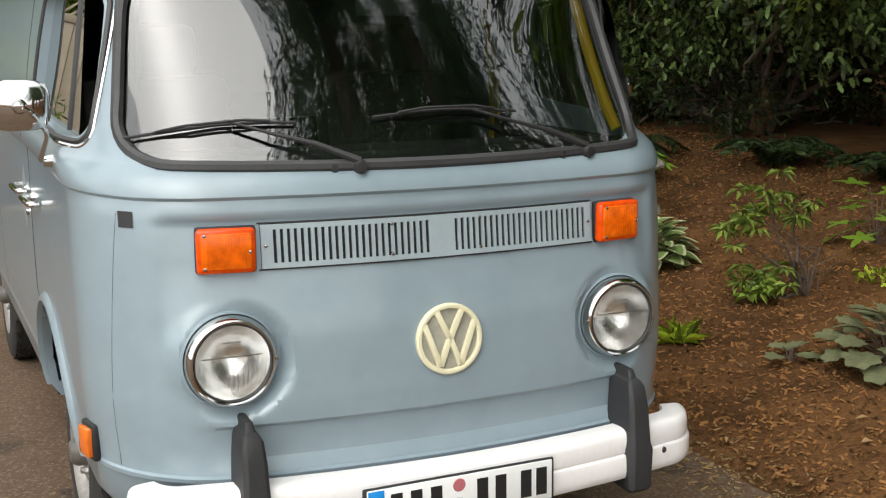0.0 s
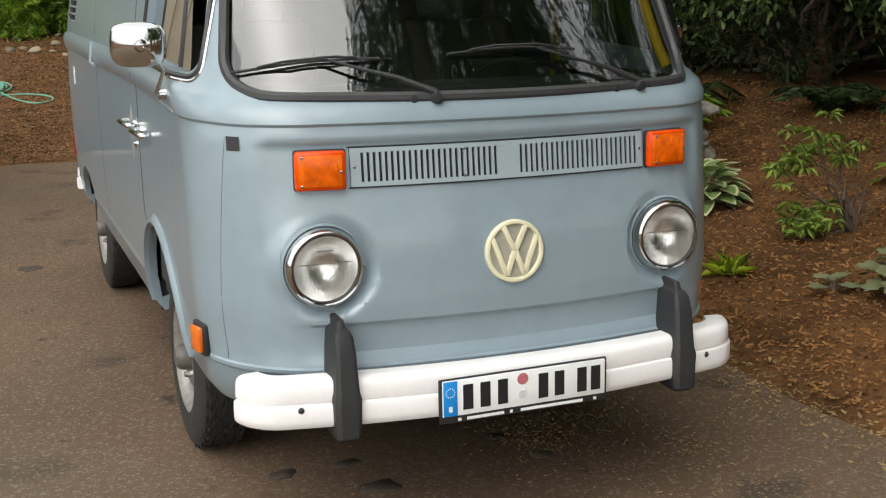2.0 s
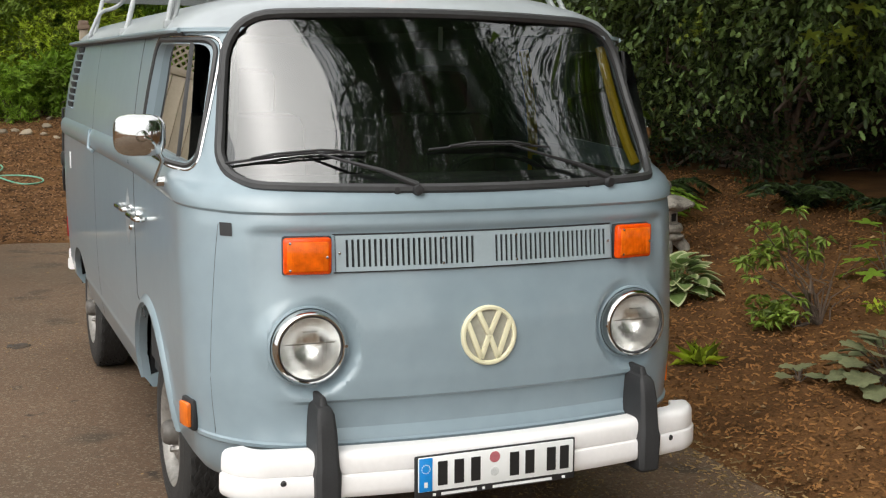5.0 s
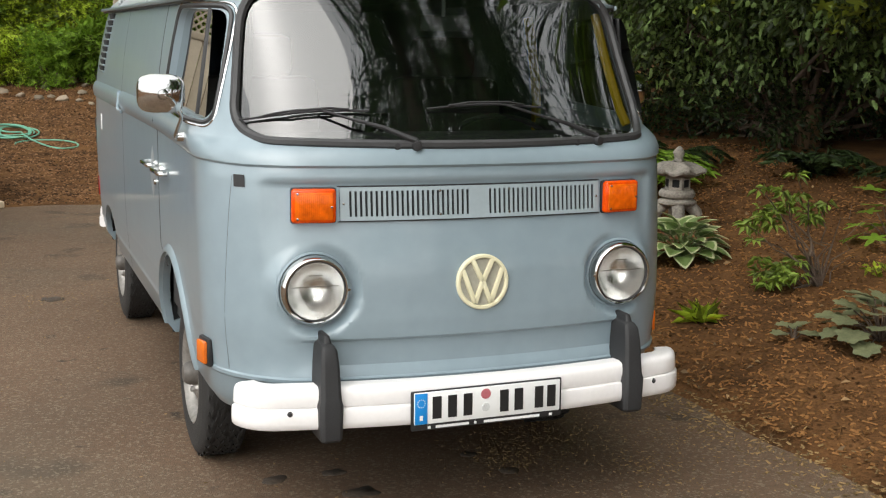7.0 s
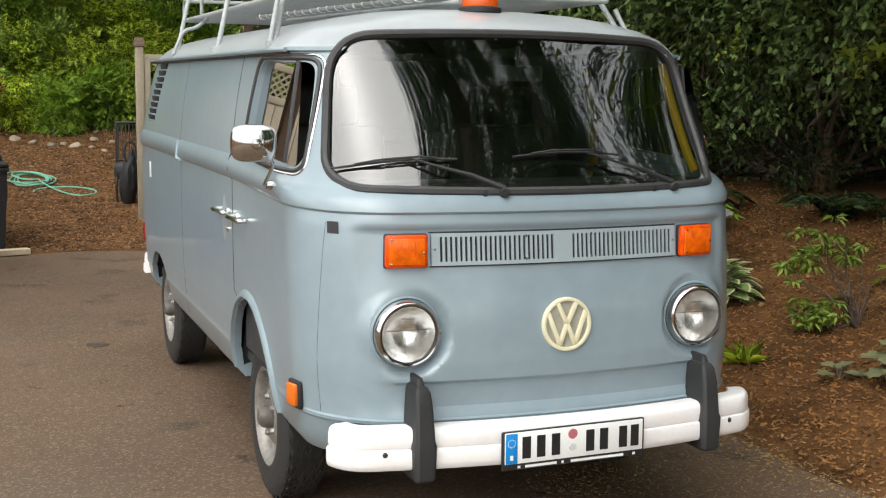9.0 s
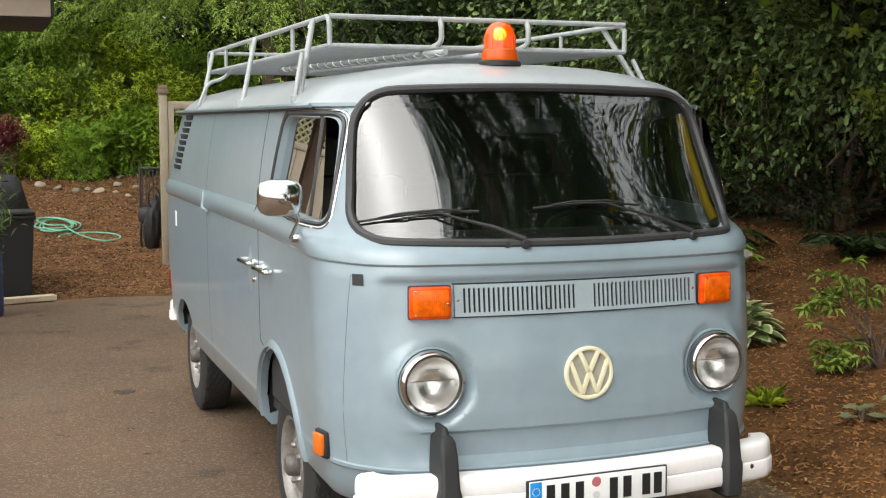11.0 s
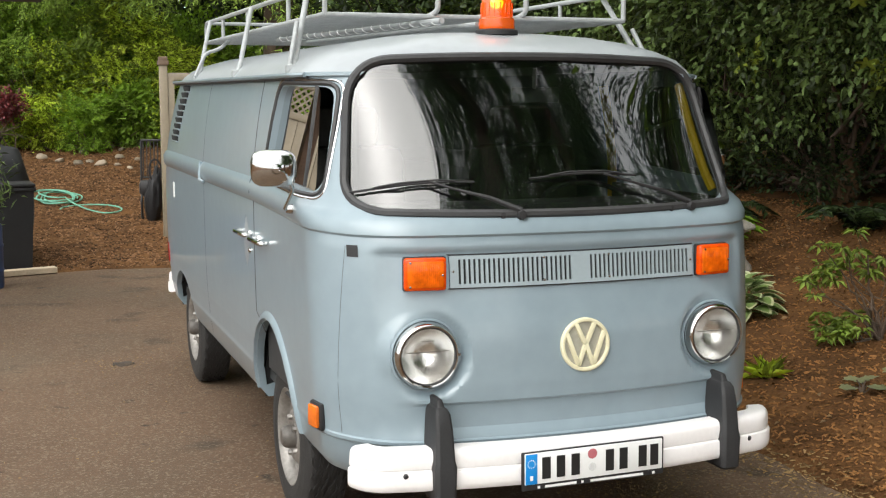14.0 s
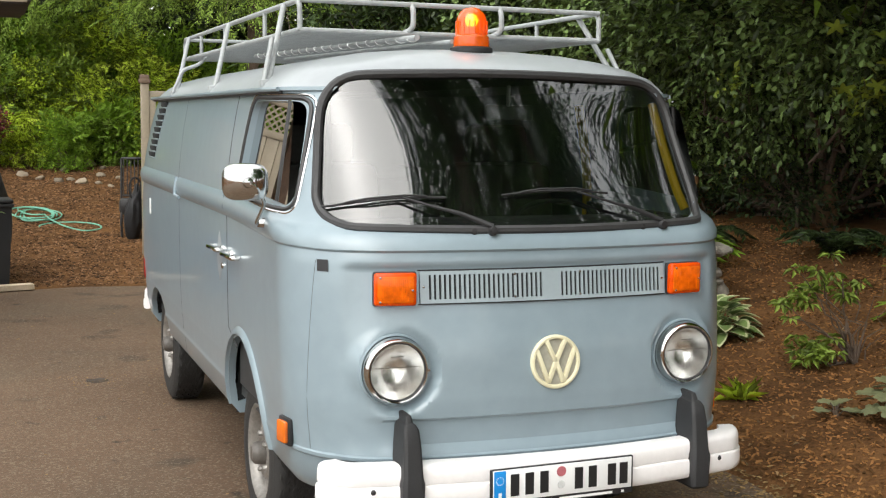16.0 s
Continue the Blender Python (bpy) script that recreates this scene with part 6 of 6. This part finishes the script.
def build_bins():
    root = thing("wheeled_bin", (-1.72, 8.80, 0.0), "black plastic wheeled rubbish bin", "rubbish bin", turn=4)
    part("body", solid([(-0.14, -0.16, 0.02), (0.14, -0.16, 0.02), (0.14, 0.16, 0.02), (-0.14, 0.16, 0.02), (-0.18, -0.2, 0.80), (0.18, -0.2, 0.80), (0.18, 0.2, 0.80), (-0.18, 0.2, 0.80)],
                       [(0, 1, 2, 3), (4, 5, 6, 7), (0, 1, 5, 4), (1, 2, 6, 5), (2, 3, 7, 6), (3, 0, 4, 7)]), M["bin"], root, sharp=20)
    part("rim", box(0.40, 0.44, 0.04, (0, 0, 0.80), 0.012), M["bin"], root)
    part("lid", box(0.39, 0.45, 0.035, (0, 0.0, 0.84), 0.015), M["bin"], root)
    for x in (-0.13, 0.13):
        part("wheel", lathe([(0.0, -0.02), (0.07, -0.02), (0.075, 0.0), (0.07, 0.02), (0.0, 0.02)], 20, "x", (x, 0.18, 0.075)), M["rubber"], root)
    bag = thing("rubbish_bag", (-1.84, 9.25, G(-1.84, 9.25) - 0.01), "full black plastic rubbish bag beside the bin", "rubbish bag")
    bm = bmesh.new()
    bmesh.ops.create_icosphere(bm, subdivisions=4, radius=0.34)
    for v in bm.verts:
        v.co *= 1 + 0.12 * noise.noise(v.co * 5) + 0.05 * noise.noise(v.co * 16)
        v.co.z = max(-0.3, v.co.z) * (2.0 if v.co.z > 0 else 1.6) + 0.48
    part("sack", bm, M["bin"], bag)
    part("knot", lathe([(0.05, 1.10), (0.03, 1.16), (0.06, 1.22), (0.0, 1.23)], 10), M["bin"], bag)
    barrel = thing("planter_barrel", (-1.98, 7.72, 0.0), "blue plastic barrel used as a planter", "barrel")
    part("drum", lathe([(0.0, 0.0), (0.14, 0.0), (0.148, 0.02), (0.148, 0.14), (0.155, 0.16), (0.148, 0.18), (0.15, 0.36), (0.157, 0.38), (0.15, 0.40), (0.15, 0.55), (0.14, 0.57), (0.13, 0.53), (0.0, 0.52)], 32), M["barrel"], barrel)
    bam = thing("bamboo_plant", (-1.98, 7.72, 0.52), "potted bamboo with narrow grey-green leaves", "plant")
    canes = [tube([(0, 0, 0), (0.06 * math.cos(i), 0.06 * math.sin(i), 0.35), (0.16 * math.cos(i), 0.16 * math.sin(i), 0.72)], 0.006, 5) for i in range(9)]
    part("canes", join(*canes), M["bright"], bam)
    n = 420
    at = rng.normal(size=(n, 3)) * [0.10, 0.10, 0.18] + [0, 0, 0.45]
    place("leaves", leaves("leaves", at, rng.normal(size=(n, 3)) + [0, 0, 0.2], 0.13, 0.016, M["holly"]), bam)
    pl = place("plank", mesh_of("plank", [], [], M["plank"]), m=pose(-1.68, 8.40, 0.036, 0, 0, 14))
    bm = box(0.66, 0.11, 0.055, (0, 0, 0), 0.006)
    bm.to_mesh(pl.data)
    bm.free()
    tagged(pl, "short pale timber board lying on the drive", "plank")


build_bins()


def build_hose():
    root = thing("garden_hose", (-0.95, 12.4, G(-0.95, 12.4)), "loosely coiled pale green garden hose on the mulch", "hose")
    pts = []
    for i in range(190):
        a = i * 0.16
        turn = i / 190
        r = 0.24 + 0.05 * math.sin(a * 0.37) + 0.03 * math.sin(a * 1.9)
        x = r * math.cos(a) - 0.20 + 0.05 * math.sin(a * 0.21)
        y = 0.42 * math.sin(a) * (0.8 + 0.25 * math.sin(a * 0.13)) + 0.06 * math.sin(a * 0.3)
        pts.append((x, y, 0.02 + 0.05 * turn + 0.012 * math.sin(a * 0.7)))
    # the free end: one long loop out over the mulch and back
    x0, y0, _ = pts[-1]
    for i in range(1, 46):
        q = i / 45
        b = 2.2 - 5.4 * q
        x, y = 0.16 + 0.36 * math.cos(b), -0.72 - 0.28 * math.sin(b)
        k = smooth01(q * 5)
        pts.append((x0 + (x - x0) * k, y0 + (y - y0) * k, 0.07 * (1 - smooth01(q * 6)) + 0.012))
    z0 = G(-0.95, 12.4)
    part("coil", tube([(x, y, z + G(-0.95 + x, 12.4 + y) - z0) for x, y, z in pts], 0.0095, 7), M["hose"], root)


build_hose()


def build_rocks():
    base = bmesh.new()
    bmesh.ops.create_icosphere(base, subdivisions=3, radius=1)
    for v in base.verts:
        v.co *= 1 + 0.25 * noise.noise(v.co * 1.4) + 0.06 * noise.noise(v.co * 4)
    me = bpy.data.meshes.new("garden_rock")
    base.to_mesh(me)
    base.free()
    me.materials.append(M["rock"])
    me.polygons.foreach_set("use_smooth", [True] * len(me.polygons))
    for x, y, k in ((-0.70, 15.3, 0.13), (-0.52, 15.5, 0.10), (-0.38, 15.2, 0.16), (-0.15, 15.1, 0.09), (-0.95, 15.6, 0.12), (0.0, 14.8, 0.08), (0.05, 16.6, 0.10), (-1.2, 15.9, 0.15), (-0.2, 17.0, 0.32), (-0.55, 16.4, 0.12), (0.2, 15.6, 0.1), (-0.05, 15.9, 0.12)):
        r = place("garden_rock", me, m=pose(x, y, G(x, y) + 0.12 * k, rng.uniform(-20, 20), rng.uniform(-20, 20), rng.uniform(0, 360)) @ Matrix.Diagonal((k * 0.62, k * 0.55, k * 0.34, 1)))
        tagged(r, "rounded pale tan garden rock on the slope", "rock", "garden rocks")


build_rocks()


def build_shade_stone():
    """A tall brown stone standing in the shade under the holly."""
    x, y = 6.1, 6.3
    bm = bmesh.new()
    bmesh.ops.create_icosphere(bm, subdivisions=4, radius=1)
    for v in bm.verts:
        v.co *= 1 + 0.22 * noise.noise(v.co * 1.6) + 0.07 * noise.noise(v.co * 5)
        v.co = Vector((v.co.x * 0.14, v.co.y * 0.12, v.co.z * 0.27))
    stone = part("standing_stone", bm, mat("brown_stone", (0.085, 0.048, 0.022), 0.85, var=0.3, scale=7, bump=0.4), m=pose(x, y, G(x, y) + 0.18, 6, -10, 25))
    tagged(stone, "rough brown standing stone in the shade of the holly", "stone")


build_shade_stone()


def build_chair():
    x, y = -0.10, 11.1
    root = thing("iron_chair", (x, y, G(x, y)), "folded black wrought-iron garden chair by the fence", "chair", turn=-12)
    for q in (-0.15, 0.15):
        part("side_frame", tube(bent([(q, 0, 0.0), (q, 0.04, 0.42), (q, 0.10, 0.92)], 0.1), 0.014, 8), M["iron"], root)
    part("top_rail", tube([(-0.15, 0.10, 0.92), (0.15, 0.10, 0.92)], 0.014, 8), M["iron"], root)
    part("mid_rail", tube([(-0.15, 0.05, 0.48), (0.15, 0.05, 0.48)], 0.012, 8), M["iron"], root)
    for i in range(7):
        xx = -0.125 + i * 0.042
        part("bar", tube([(xx, 0.05, 0.48), (xx, 0.10, 0.92)], 0.007, 6), M["iron"], root)
    part("seat", box(0.34, 0.12, 0.20, (0.0, -0.05, 0.36), 0.05), M["iron"], root)
    for q in (-0.13, 0.13):
        part("leg", tube(bent([(q, -0.05, 0.34), (q * 1.1, -0.14, 0.2), (q, -0.10, 0.0)], 0.08), 0.013, 8), M["iron"], root)


build_chair()


def build_bundle():
    """A slumped dark bag with a strap, leaning on the fence post."""
    x, y = -0.13, 10.95
    bag = thing("garden_bag", (x, y, G(x, y) - 0.01), "slumped black fabric garden bag leaning on the fence post", "bag")
    bm = bmesh.new()
    bmesh.ops.create_icosphere(bm, subdivisions=4, radius=1)
    for v in bm.verts:
        k = 1 + 0.14 * noise.noise(v.co * 2.1) + 0.07 * noise.noise(v.co * 6)
        lean = 0.05 * max(0.0, v.co.z)
        v.co = Vector((v.co.x * k * (0.10 - 0.035 * v.co.z) + lean, v.co.y * k * 0.12, max(-0.92, v.co.z) * 0.33 * k + 0.31))
    part("sack", bm, M["bin"], bag)
    part("strap", tube([(0.02 + 0.07 * math.sin(a), -0.06, 0.60 + 0.13 * math.cos(a)) for a in np.linspace(0, 2 * math.pi, 20)[:-1]], 0.011, 6, True), M["bin"], bag)


build_bundle()
